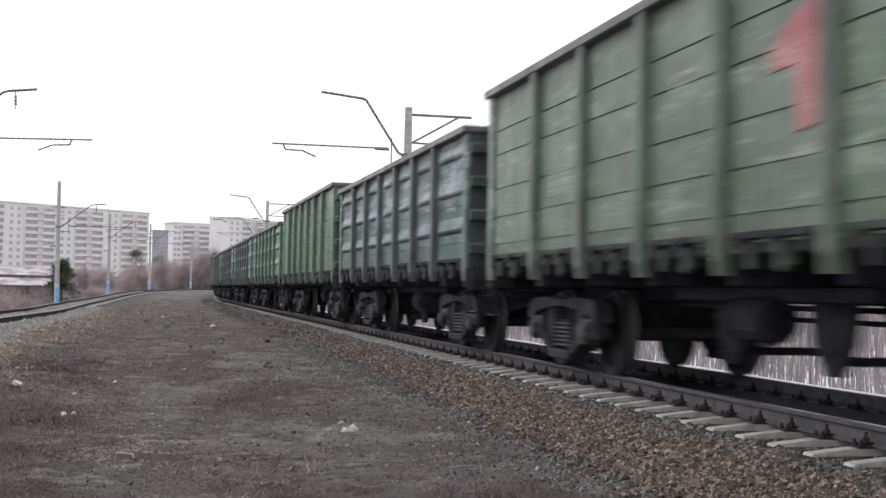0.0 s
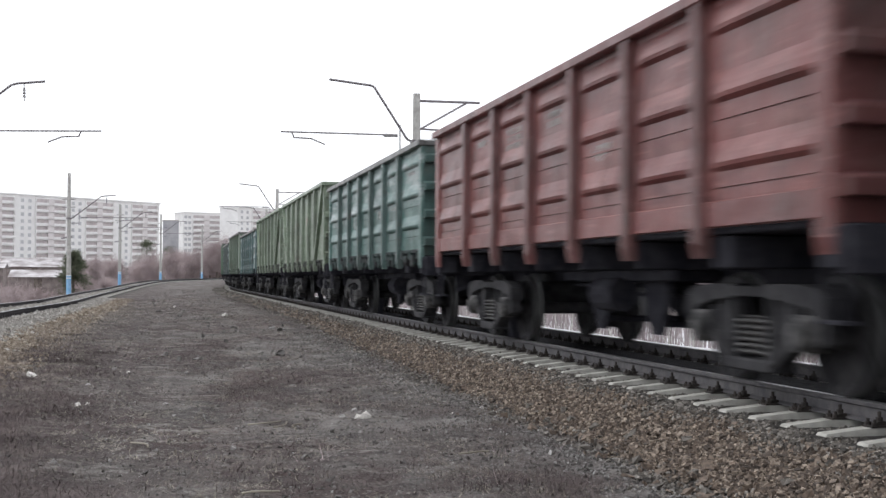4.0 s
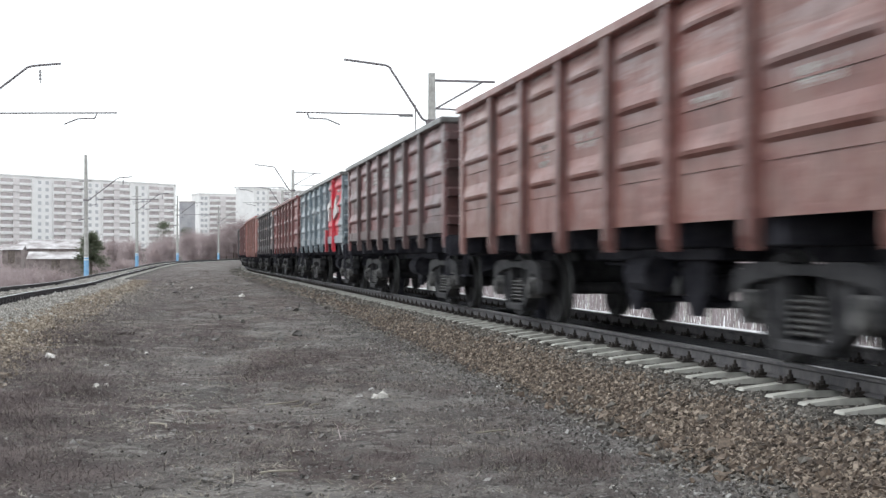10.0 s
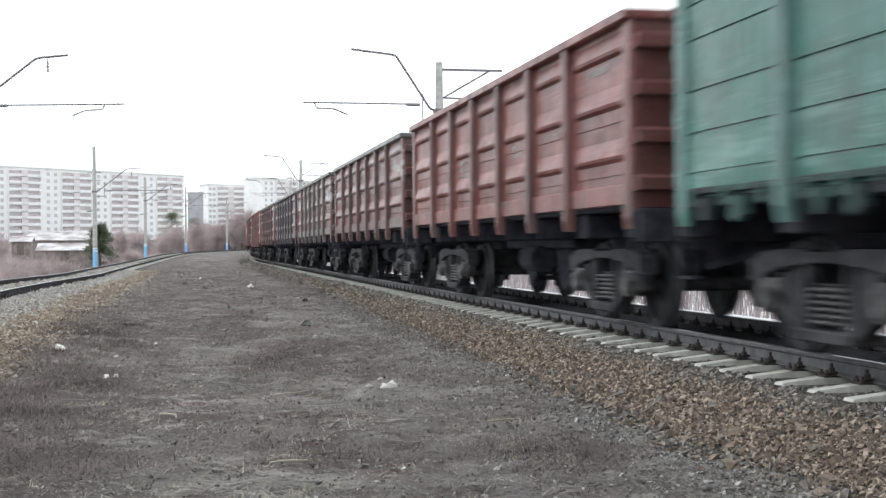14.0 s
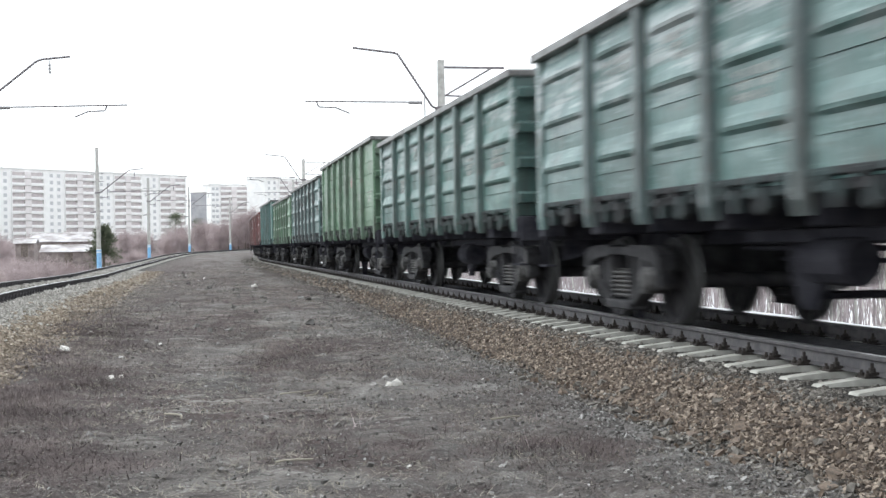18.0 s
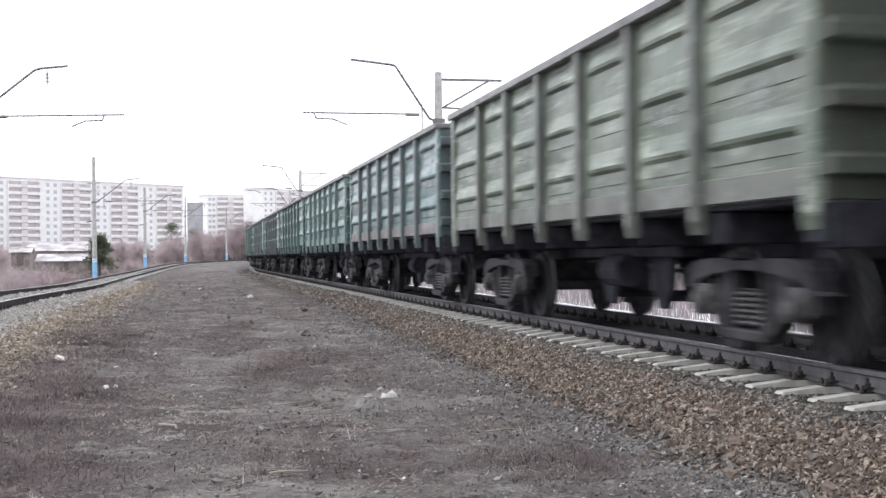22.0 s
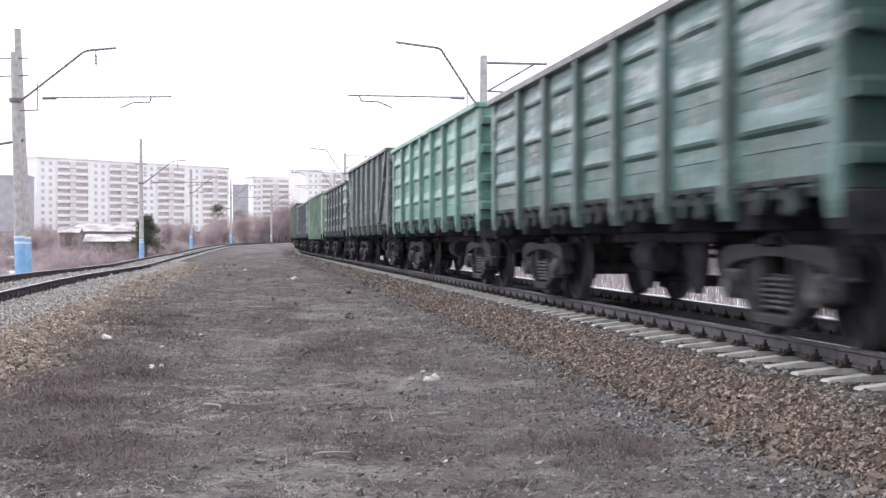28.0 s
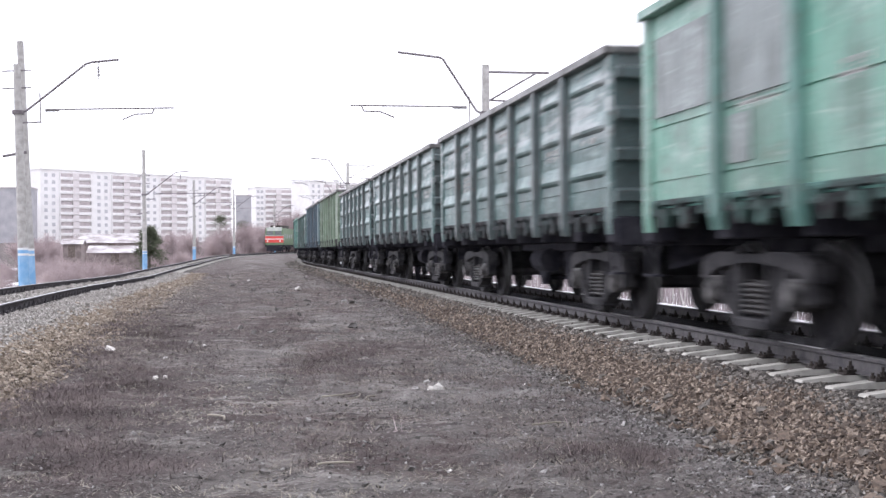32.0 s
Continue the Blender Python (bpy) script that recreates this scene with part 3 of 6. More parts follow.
def build_tracks():
    sm, cm = sleeper_mesh(), clip_mesh()
    for name, lat0, cant, first, label in (
            ("railway_track", 0.0, 0.0, 3.0, "goods track with rusty rails on pale concrete sleepers"),
            ("railway_track", LEFT, 0.03, 14.0, "second track on concrete sleepers in pale ballast")):
        root = tagged(new(name), label, "track", kind="structure")
        for side in (-1, 1):
            dz = 0.0 if lat0 == 0 else (0.017 if side < 0 else -0.031)
            me = ribbon("rail", [(l, z + dz) for l, z in RAIL_PROFILE], RAIL if lat0 == 0 else RAIL_DARK, lat0 + side * 0.796)
            me.materials.append(RAIL_HEAD)
            me.materials.append(RAIL_WORN)
            for i, p in enumerate(me.polygons):
                if i % 13 in (5, 6, 7):
                    p.material_index = 1 if i % 13 == 6 else 2
            child("rail", me, root)
        singles, rest = [], []
        s = 8.689 - 0.541 * 40
        while s < 700:
            (singles if first <= s < first + 0.541 * (190 if lat0 == 0 else 90) else rest).append(s)
            s += 0.541
        tilt = math.degrees(cant)

        def lying(s, dl=0.0):
            x, y, a = along(s, lat0 + dl)
            dz = cant * (0.75 - dl) - (0.03 if lat0 else 0.0) + lift(s, lat0)
            return pose(x, y, dz, 0, tilt, -math.degrees(a))
        for s in singles:
            child("sleeper", sm, root, lying(s) @ pose(0, 0, -0.16))
        for s in singles[:110]:
            for side in ((-1,) if lat0 == 0 else (1,)):
                child("rail_clip", cm, root, lying(s, side * 0.796), CLIP if lat0 == 0 else RAIL_DARK)
        rest = [s for s in rest if -12 < s < 420]
        far = child("far_sleepers", joined_copies("far_sleepers", sm, [lying(s) @ pose(0, 0, -0.16) for s in rest], CONCRETE), root)
        tagged(far, kind="stuff")
        poses = [lying(s, side * 0.796) for s in singles[110:] for side in (-1, 1)] + [lying(s, (1 if lat0 == 0 else -1) * 0.796) for s in singles[:110]]
        tagged(child("far_clips", joined_copies("far_clips", cm, poses, CLIP if lat0 == 0 else RAIL_DARK), root), kind="stuff")
        shoulder = [(-2.6, -0.9), (-2.12, -0.64), (-1.56, -0.275), (-1.38, -0.215), (1.35, -0.205), (1.52, -0.25), (2.35, -0.66), (2.75, -0.95)]
        if lat0:
            shoulder = [(-2.75, -0.85), (-2.4, -0.66), (-1.65, -0.2), (-1.35, -0.16), (0.7, -0.235), (1.35, -0.245), (1.62, -0.265), (2.6, -0.5), (3.2, -0.8)]
        bed = tagged(new("ballast_bed", ribbon("ballast_bed", shoulder, BALLAST, lat0)),
                     "sloping bed of brown crushed stone under the track" if lat0 == 0 else "bed of pale crushed stone under the second track", "ballast", kind="structure")
        fill_ballast(bed, lat0)
        if lat0 == 0:
            child("oily_dirt", ribbon("oily_dirt", [(-0.715, -0.165), (-0.6, -0.143), (0.6, -0.143), (0.715, -0.165)], DARK_FILL), bed)
            child("oily_dirt", ribbon("oily_dirt", [(0.875, -0.165), (1.0, -0.145), (1.42, -0.15), (1.6, -0.26)], DARK_FILL), bed)


def stone_cloud(name, spots, mat, flat=0.75):
    """Angular stones, joined: spots are (x, y, z, size)."""
    base = np.array([(x, y, z) for x in (-0.6, 0.6) for y in (-0.6, 0.6) for z in (-0.6, 0.6)])
    tri = np.array([(0, 1, 3), (0, 3, 2), (4, 6, 7), (4, 7, 5), (0, 4, 5), (0, 5, 1), (2, 3, 7), (2, 7, 6), (0, 2, 6), (0, 6, 4), (1, 5, 7), (1, 7, 3)])
    sp = np.array(spots)
    n = len(sp)
    rng = np.random.default_rng(n)
    sc = sp[:, None, 3:4] * rng.uniform(0.45, 1.9, (n, 1, 3)) * np.array([1, 1, flat])
    v = (base[None] + rng.uniform(-0.38, 0.38, (n, 8, 3))) * sc
    ang = rng.uniform(0, 6.28, n)
    tip = rng.uniform(-1.1, 1.1, n)
    c, s = np.cos(tip)[:, None], np.sin(tip)[:, None]
    v = np.stack((v[..., 0], v[..., 1] * c - v[..., 2] * s, v[..., 1] * s + v[..., 2] * c), -1)
    c, s = np.cos(ang)[:, None], np.sin(ang)[:, None]
    v = np.stack((v[..., 0] * c - v[..., 1] * s, v[..., 0] * s + v[..., 1] * c, v[..., 2]), -1) + sp[:, None, :3]
    f = tri[None] + 8 * np.arange(n)[:, None, None]
    me = bpy.data.meshes.new(name)
    nv, nf = n * 8, n * 12
    me.vertices.add(nv), me.loops.add(nf * 3), me.polygons.add(nf)
    me.vertices.foreach_set("co", v.reshape(-1))
    me.loops.foreach_set("vertex_index", f.reshape(-1).astype(np.int32))
    me.polygons.foreach_set("loop_start", np.arange(0, nf * 3, 3, dtype=np.int32))
    me.update(calc_edges=True)
    me.shade_flat()
    me.materials.append(mat)
    return me


def fill_ballast(bed, lat0):
    rng = random.Random(5 + int(lat0))
    right = lat0 == 0

    def surface(l):
        pts = [(-2.15, -0.645), (-1.56, -0.275), (-1.38, -0.228), (1.35, -0.225), (1.6, -0.29), (2.45, -0.62)]
        if not right:
            pts = [(0.7, -0.215), (1.35, -0.225), (1.62, -0.255), (2.6, -0.495), (3.1, -0.62)]
        if l <= pts[0][0]:
            return pts[0][1]
        for (a, za), (b, zb) in zip(pts, pts[1:]):
            if l <= b:
                return za + (zb - za) * (l - a) / (b - a)
        return pts[-1][1]
    spots, second = [], []
    side = -1 if right else 1
    runs = ((-8, 6, 3000, 0.034), (6, 16, 46000, 0.0175), (16, 30, 30000, 0.021), (30, 70, 20000, 0.034), (70, 120, 6000, 0.06)) if right else ((-8, 9, 2000, 0.04), (9, 34, 46000, 0.021), (34, 80, 19000, 0.038))
    for a, b, n, size in runs:
        for _ in range(n):
            s = rng.uniform(a, b)
            l = side * rng.uniform(1.3, 2.34 if right else 2.9)
            if rng.random() < 0.1:
                l = side * rng.uniform(0.9, 1.4)
            edge = 2.08 + 0.1 * noise.noise((s * 0.8, 0, 3)) + 0.07 * noise.noise((s * 2.6, 0, 8))
            if right and abs(l) > edge and rng.random() < 0.8:
                continue
            if not right:
                l = 0.9 + (l - 0.9) * (1.08 + 0.012 * max(0, s - 16))
            x, y, _ = along(s, lat0 + l)
            on_sleeper = abs(((s - 8.689) / 0.541 + 0.5) % 1 - 0.5) * 0.541 < 0.125 and abs(l) < 1.42
            z = (surface(l) if right or l > 0 else surface(l) + 0.1) + lift(s, lat0 + l)
            if right and (on_sleeper or (abs(l) < 1.33 and rng.random() < 0.6)):
                continue
            if not right:
                z = max(z + (0.01 if l < 1.6 else 0.0), ground_z(x, y))
            else:
                z = max(z, ground_z(x, y) - 0.005)
            mixed = noise.noise((s * 0.9, l * 2.5, 1)) * 0.12 + rng.gauss(0, 0.07)
            other = (abs(l) + mixed < 1.56 or abs(l) - mixed > 2.13) if right else (l + 1.6 * mixed > 1.95)
            if not right and l > 2.1 and rng.random() < (l - 2.1) * 0.85:
                continue
            if right and rng.random() < 0.012 * (s - 16):
                other = True
            (second if other else spots).append((x, y, z + rng.uniform(-0.01, 0.015), size * rng.uniform(0.55, 1.35)))
    if not right:
        # between the rails of the second track
        between = []
        for a, b, n, size in ((9, 40, 9000, 0.032), (40, 110, 6000, 0.05)):
            for _ in range(n):
                s, l = rng.uniform(a, b), rng.uniform(-0.7, 0.72)
                x, y, _ = along(s, lat0 + l)
                between.append((x, y, 0.03 * (0.75 - l) - 0.215 + lift(s, lat0 + l) + rng.uniform(-0.01, 0.02), size * rng.uniform(0.55, 1.3)))
    if not right:
        tagged(child("ballast_stones", stone_cloud("ballast_stones", between, STONE_PALE), bed), kind="stuff")
    tagged(child("ballast_stones", stone_cloud("ballast_stones", spots, STONE if right else STONE_PALE), bed), kind="stuff")
    tagged(child("ballast_stones", stone_cloud("ballast_stones", second, STONE_GREY if right else STONE_TAN), bed), kind="stuff")
    # single stones along the toe, where the bank runs out
    protos = [stone_cloud("stone", [(0, 0, 0, 0.036)], STONE if right else STONE_PALE) for _ in range(1)]
    for k in range(5):
        protos.append(stone_cloud("stone", [(0, 0, 0, 0.02 + 0.005 * k)] + [(0, 0, -0.5 - i * 0.1, 0.0001) for i in range(k)], (STONE, STONE_GREY)[k % 2] if right else (STONE_PALE, STONE_TAN)[k % 2]))
    for k in range(150):
        s = rng.uniform(5, 14) if right else rng.uniform(16, 30)
        l = side * min(2.9, rng.gauss(2.05, 0.25))
        x, y, _ = along(s, lat0 + l)
        z = max(surface(l) + lift(s, lat0 + l), ground_z(x, y))
        child("stone", rng.choice(protos[:1] + protos[1:]), bed, pose(x, y, z + 0.012, rng.uniform(-30, 30), rng.uniform(-30, 30), rng.uniform(0, 360)))


# ---- the goods wagons ----
PITCH, BODY = 13.92, 12.72
MESHES = {}


def shared(key, make):
    if key not in MESHES:
        MESHES[key] = make()
    return MESHES[key]


STYLES = {
    # top height, lower edge of the side, interior posts, panel pattern, hatches below the side
    "ribbed": dict(top=3.27, low=1.42, posts=6, pattern="ribs", hatches=True),
    "plank": dict(top=3.57, low=1.42, posts=6, pattern="seams", hatches=True),
    "open": dict(top=3.25, low=1.34, posts=6, pattern="ribs", hatches=False, sill=True),
    "open_low": dict(top=3.25, low=1.22, posts=6, pattern="ribs", hatches=False, foot=0.96),
    "ribbed_high": dict(top=3.38, low=1.42, posts=6, pattern="ribs", hatches=True),
    "low_smooth": dict(top=3.37, low=1.2, posts=6, pattern="laps", hatches=False, foot=0.95),
    "smooth": dict(top=3.33, low=1.22, posts=6, pattern="few", hatches=False, foot=0.96),
    "patched": dict(top=3.42, low=1.42, posts=6, pattern="two", hatches=True),
    "braced": dict(top=3.56, low=1.42, posts=6, pattern="low_seams", hatches=True),
}
HALF = 1.5


def post_places(n):
    w, e = 1.68, 2.16
    return [-BODY / 2 + e + w * i for i in range(n)]


def panel_mesh(width, low, top, pattern):
    """One bay of the side, pressed outward in ribs or lapped in seams; y is outward."""
    rows = []
    if pattern == "ribs":
        rows.append((low, 0.0))
        for z, rib in ((1.64, False), (1.79, True), (2.2, False), (2.36, True), (2.92, True)):
            if rib:
                rows += [(z, 0.0), (z + 0.035, 0.048), (z + 0.07, 0.058), (z + 0.14, 0.038), (z + 0.25, 0.0)]
            else:
                rows += [(z, 0.008), (z + 0.001, -0.018), (z + 0.02, -0.018), (z + 0.022, 0.0)]
        rows.append((top, 0.0))
    elif pattern == "laps":
        rows.append((low, 0.0))
        for z in (1.33, 1.67, 2.03, 2.38):
            rows += [(z - 0.1, 0.0), (z - 0.035, 0.028), (z, 0.03), (z + 0.001, -0.014), (z + 0.018, -0.014), (z + 0.022, 0.0)]
        rows.append((top, 0.0))
    else:
        seams = [1.56, 1.92, 2.3, 2.76, 3.08] if pattern == "seams" else [1.62, 2.2] if pattern == "two" else [1.56, 1.92, 2.2, 2.46] if pattern == "low_seams" else [1.395, 1.74, 2.31, 2.74]
        rows.append((low, 0.0))
        for z in seams:
            rows += [(z - 0.022, 0.012), (z - 0.02, -0.02), (z + 0.004, -0.02), (z + 0.006, 0.0)]
        rows.append((top, 0.0))
    e = 0.46 if pattern == "ribs" else 0.02
    cols = [(-width / 2, 0.0), (-width / 2 + e * 0.28, 0.0), (-width / 2 + e * 0.55, 0.65), (-width / 2 + e, 1.0), (width / 2 - e, 1.0), (width / 2 - e * 0.55, 0.65), (width / 2 - e * 0.28, 0.0), (width / 2, 0.0)]
    bm = bmesh.new()
    grid = [[bm.verts.new((x, HALF + d * (k if pattern == "ribs" else 1), z)) for x, k in cols] for z, d in rows]
    for a, b in zip(grid, grid[1:]):
        for i in range(len(cols) - 1):
            bm.faces.new((a[i], a[i + 1], b[i + 1], b[i]))
    back = [bm.verts.new((x, HALF - 0.03, z)) for x, z in ((-width / 2, low), (width / 2, low), (width / 2, top), (-width / 2, top))]
    bm.faces.new(back)
    bm.faces.new([grid[0][0], back[0], back[1]] + [grid[0][i] for i in range(len(cols) - 1, 0, -1)])
    bm.faces.new([back[3], grid[-1][0]] + [grid[-1][i] for i in range(1, len(cols))] + [back[2]])
    return meshed("panel", bm, UNDER)


def post_mesh(width, bottom, top, depth=0.11):
    bm = bmesh.new()
    poly = [(-width / 2, 0.0), (-width / 2 + 0.02, depth), (width / 2 - 0.02, depth), (width / 2, 0.0)]
    rings = []
    for z, k in ((bottom, 0.75), (bottom + 0.12, 1.0), (top, 1.0)):
        rings.append([bm.verts.new((x, HALF - 0.01 + d * k, z)) for x, d in poly])
    for a, b in zip(rings, rings[1:]):
        for i in range(4):
            bm.faces.new((a[i], a[(i + 1) % 4], b[(i + 1) % 4], b[i]))
    bm.faces.new(rings[0]), bm.faces.new(rings[-1])
    bmesh.ops.bevel(bm, geom=[e for e in bm.edges if abs(e.verts[0].co.z - e.verts[1].co.z) > 0.2 and e.verts[0].co.y > HALF + 0.05], offset=0.012, segments=1, affect="EDGES")
    return meshed("post", bm, UNDER)


def hatch_mesh(width):
    """The foot of a bay: flap edge, hinge lugs and the latch between the posts."""
    bm = bmesh.new()
    w = width / 2 - 0.09
    box_into(bm, -w, w, HALF - 0.1, HALF + 0.03, 1.36, 1.42, 0.008)
    for i in range(3):
        x = -w * 0.72 + i * w * 0.72
        box_into(bm, x - 0.06, x + 0.06, HALF - 0.06, HALF + 0.06, 1.24, 1.4, 0.01)
        tube_into(bm, (x - 0.1, HALF + 0.03, 1.27), (x + 0.1, HALF + 0.03, 1.27), 0.028, sides=6)
    poly_into(bm, [(-w * 0.3, 1.32), (-w * 0.12, 1.32), (-w * 0.08, 1.14), (-w * 0.2, 1.1), (-w * 0.33, 1.16)], "y", HALF - 0.04, HALF + 0.05)
    poly_into(bm, [(w * 0.35, 1.32), (w * 0.6, 1.32), (w * 0.55, 1.13), (w * 0.42, 1.13)], "y", HALF - 0.05, HALF + 0.04)
    return meshed("hatch", bm, UNDER)


def end_mesh(low, top):
    """Pressed end wall with four horizontal ribs."""
    bm = bmesh.new()
    rows = [(-0.03, low), (0.0, low)]
    for i in range(4):
        z = low + 0.25 + i * (top - low - 0.3) / 3.4
        rows += [(0.0, z - 0.08), (0.13, z - 0.07), (0.13, z + 0.05), (0.0, z + 0.09)]
    rows += [(0.0, top), (-0.03, top)]
    a = [bm.verts.new((x, -HALF, z)) for x, z in rows]
    b = [bm.verts.new((x, HALF, z)) for x, z in rows]
    for i in range(len(rows)):
        j = (i + 1) % len(rows)
        bm.faces.new((a[i], a[j], b[j], b[i]))
    bm.faces.new(a), bm.faces.new(b)
    return meshed("end_wall", bm, UNDER)


def far_side_mesh(st):
    bm = bmesh.new()
    box_into(bm, -BODY / 2, BODY / 2, -HALF, -HALF + 0.03, st["low"], st["top"])
    for x in [-BODY / 2 + 0.08] + post_places(st["posts"]) + [BODY / 2 - 0.08]:
        box_into(bm, x - 0.09, x + 0.09, -HALF - 0.1, -HALF + 0.01, 1.08, st["top"])
    return meshed("side_wall", bm, UNDER)


def frame_parts():
    """The steelwork under the floor: name, box."""
    out = [("floor", (-BODY / 2 + 0.04, BODY / 2 - 0.04, -1.46, 1.46, 1.28, 1.335)), ("centre_sill", (-BODY / 2 + 0.1, BODY / 2 - 0.1, -0.19, 0.19, 0.86, 1.276))]
    out += [("bolster_beam", (x - 0.2, x + 0.2, -1.42, 1.42, 0.995, 1.272)) for x in (-4.33, 4.33)]
    out += [("cross_bearer", (x - 0.07, x + 0.07, -1.44, 1.44, 1.0, 1.274)) for x in post_places(6)[1:-1]]
    out += [("end_beam", (sx * (BODY / 2) - 0.095, sx * (BODY / 2) + 0.095, -1.48, 1.48, 0.94, 1.29)) for sx in (-1, 1)]
    out += [("hatch_door", (-1.85, 1.85, y - 0.25, y + 0.25, 0.88, 1.0)) for y in (-0.5, 0.5)]
    return out


def hopper_flap_mesh():
    """Hanging linkage plates between the bogies."""
    bm = bmesh.new()
    for y in (-0.55, 0.55):
        poly_into(bm, [(-0.36, 0.9), (0.36, 0.9), (0.3, 0.55), (0.1, 0.28), (-0.1, 0.28), (-0.3, 0.55)], "y", y - 0.04, y + 0.04)
    tube_into(bm, (0, -0.6, 0.4), (0, 0.6, 0.4), 0.04, sides=6)
    return meshed("brake_lever_bracket", bm, UNDER)


def brake_gear_mesh():
    bm = bmesh.new()
    tube_into(bm, (-0.35, 0.75, 0.72), (0.35, 0.75, 0.72), 0.2, sides=12)
    tube_into(bm, (0.35, 0.75, 0.72), (0.75, 0.75, 0.72), 0.05, sides=6)
    tube_into(bm, (-3.0, 0.2, 0.82), (3.0, 0.2, 0.82), 0.025, sides=6)
    tube_into(bm, (-3.0, -0.2, 0.7), (3.0, -0.2, 0.7), 0.025, sides=6)
    return meshed("brake_cylinder", bm, UNDER)


def tank_mesh():
    bm = bmesh.new()
    tube_into(bm, (-0.45, 0, 0), (0.45, 0, 0), 0.17, sides=14)
    for sx in (-1, 1):
        tube_into(bm, (sx * 0.45, 0, 0), (sx * 0.53, 0, 0), 0.17, 0.08, sides=14)
        box_into(bm, sx * 0.3 - 0.02, sx * 0.3 + 0.02, -0.18, 0.18, 0.0, 0.3)
    return meshed("air_tank", bm, UNDER)


def side_frame_mesh():
    """Cast bogie frame: arched top chord, spring window, sloping tension arms, pedestals over the axle boxes."""
    bm = bmesh.new()
    for k in (-1, 1):
        def lay(pts, t=0.08):
            poly_into(bm, [(k * x, z) for x, z in pts], "y", -t, t)
        lay([(0.3, 0.75), (0.3, 0.87), (0.8, 0.87), (1.1, 0.84), (1.25, 0.77), (1.28, 0.6), (1.1, 0.6), (0.98, 0.68), (0.66, 0.73)], 0.1)
        lay([(0.36, 0.26), (0.36, 0.75), (0.7, 0.73), (0.7, 0.5)], 0.03)
        lay([(0.3, 0.24), (0.3, 0.76), (0.36, 0.76), (0.36, 0.24)])
        lay([(0.36, 0.15), (0.36, 0.24), (0.67, 0.46), (0.74, 0.44), (0.7, 0.36)], 0.1)
        lay([(1.09, 0.38), (1.09, 0.63), (1.23, 0.63), (1.21, 0.42)], 0.07)
        lay([(0.68, 0.38), (0.72, 0.68), (0.78, 0.68), (0.76, 0.4)], 0.07)
    box_into(bm, -0.31, 0.31, -0.1, 0.1, 0.76, 0.85, 0.012)
    box_into(bm, -0.41, 0.41, -0.13, 0.13, 0.14, 0.24, 0.015)
    return meshed("side_frame", bm, BOGIE)


def axle_box_mesh():
    bm = bmesh.new()
    box_into(bm, -0.15, 0.15, -0.08, 0.11, 0.5, 0.63, 0.02)
    tube_into(bm, (0, -0.04, 0.475), (0, 0.15, 0.475), 0.135, sides=14)
    tube_into(bm, (0, 0.15, 0.475), (0, 0.18, 0.475), 0.095, sides=12)
    return meshed("axle_box", bm, AXLE_BOX)


def spring_mesh():
    bm = bmesh.new()
    for x in (-0.2, 0.0, 0.2):
        turns, seg, r = 6, 10, 0.085
        last = None
        for k in range(turns * seg + 1):
            a = k / seg * 2 * math.pi
            z = 0.28 + 0.31 * k / (turns * seg)
            ring = []
            for q in range(4):
                b = q * math.pi / 2
                rr = r + 0.014 * math.cos(b)
                ring.append(bm.verts.new((x + rr * math.cos(a), rr * math.sin(a), z + 0.014 * math.sin(b))))
            if last:
                for q in range(4):
                    bm.faces.new((last[q], last[(q + 1) % 4], ring[(q + 1) % 4], ring[q]))
            last = ring
    return meshed("spring", bm, SPRING)


def wheelset_mesh():
    bm = bmesh.new()
    prof = [(0.1, 0.86), (0.13, 0.8), (0.37, 0.78), (0.41, 0.845), (0.47, 0.845), (0.478, 0.75), (0.505, 0.735), (0.5, 0.705), (0.41, 0.705), (0.37, 0.74), (0.12, 0.72), (0.085, 0.68)]
    seg = 28
    for side in (-1, 1):
        rings = []
        for k in range(seg):
            a = 2 * math.pi * k / seg
            rings.append([bm.verts.new((r * math.cos(a), side * y, r * math.sin(a))) for r, y in prof])
        for k in range(seg):
            a, b = rings[k], rings[(k + 1) % seg]
            for i in range(len(prof) - 1):
                f = bm.faces.new((a[i], a[i + 1], b[i + 1], b[i]))
                f.material_index = 1 if i in (4, 5) else 0
    tube_into(bm, (0, -1.0, 0), (0, 1.0, 0), 0.085, sides=12)
    return meshed("wheelset", bm, [WHEEL, TREAD], smooth=False)


def coupler_mesh():
    bm = bmesh.new()
    box_into(bm, BODY / 2, BODY / 2 + 0.38, -0.09, 0.09, 0.94, 1.12, 0.02)
    poly_into(bm, [(BODY / 2 + 0.34, -0.22), (BODY / 2 + 0.34, 0.22), (BODY / 2 + 0.52, 0.24), (BODY / 2 + 0.6, 0.08), (BODY / 2 + 0.5, 0.0), (BODY / 2 + 0.59, -0.12), (BODY / 2 + 0.5, -0.24)], "y", 0.0, 0.1)
    for v in list(bm.verts)[-14:]:
        x, y, z = v.co
        v.co = (x, z, 0.9 + y * 2.6)
    tube_into(bm, (BODY / 2 + 0.05, -0.45, 1.0), (BODY / 2 + 0.5, -0.38, 0.62), 0.03, sides=6)
    return meshed("coupler", bm, UNDER)


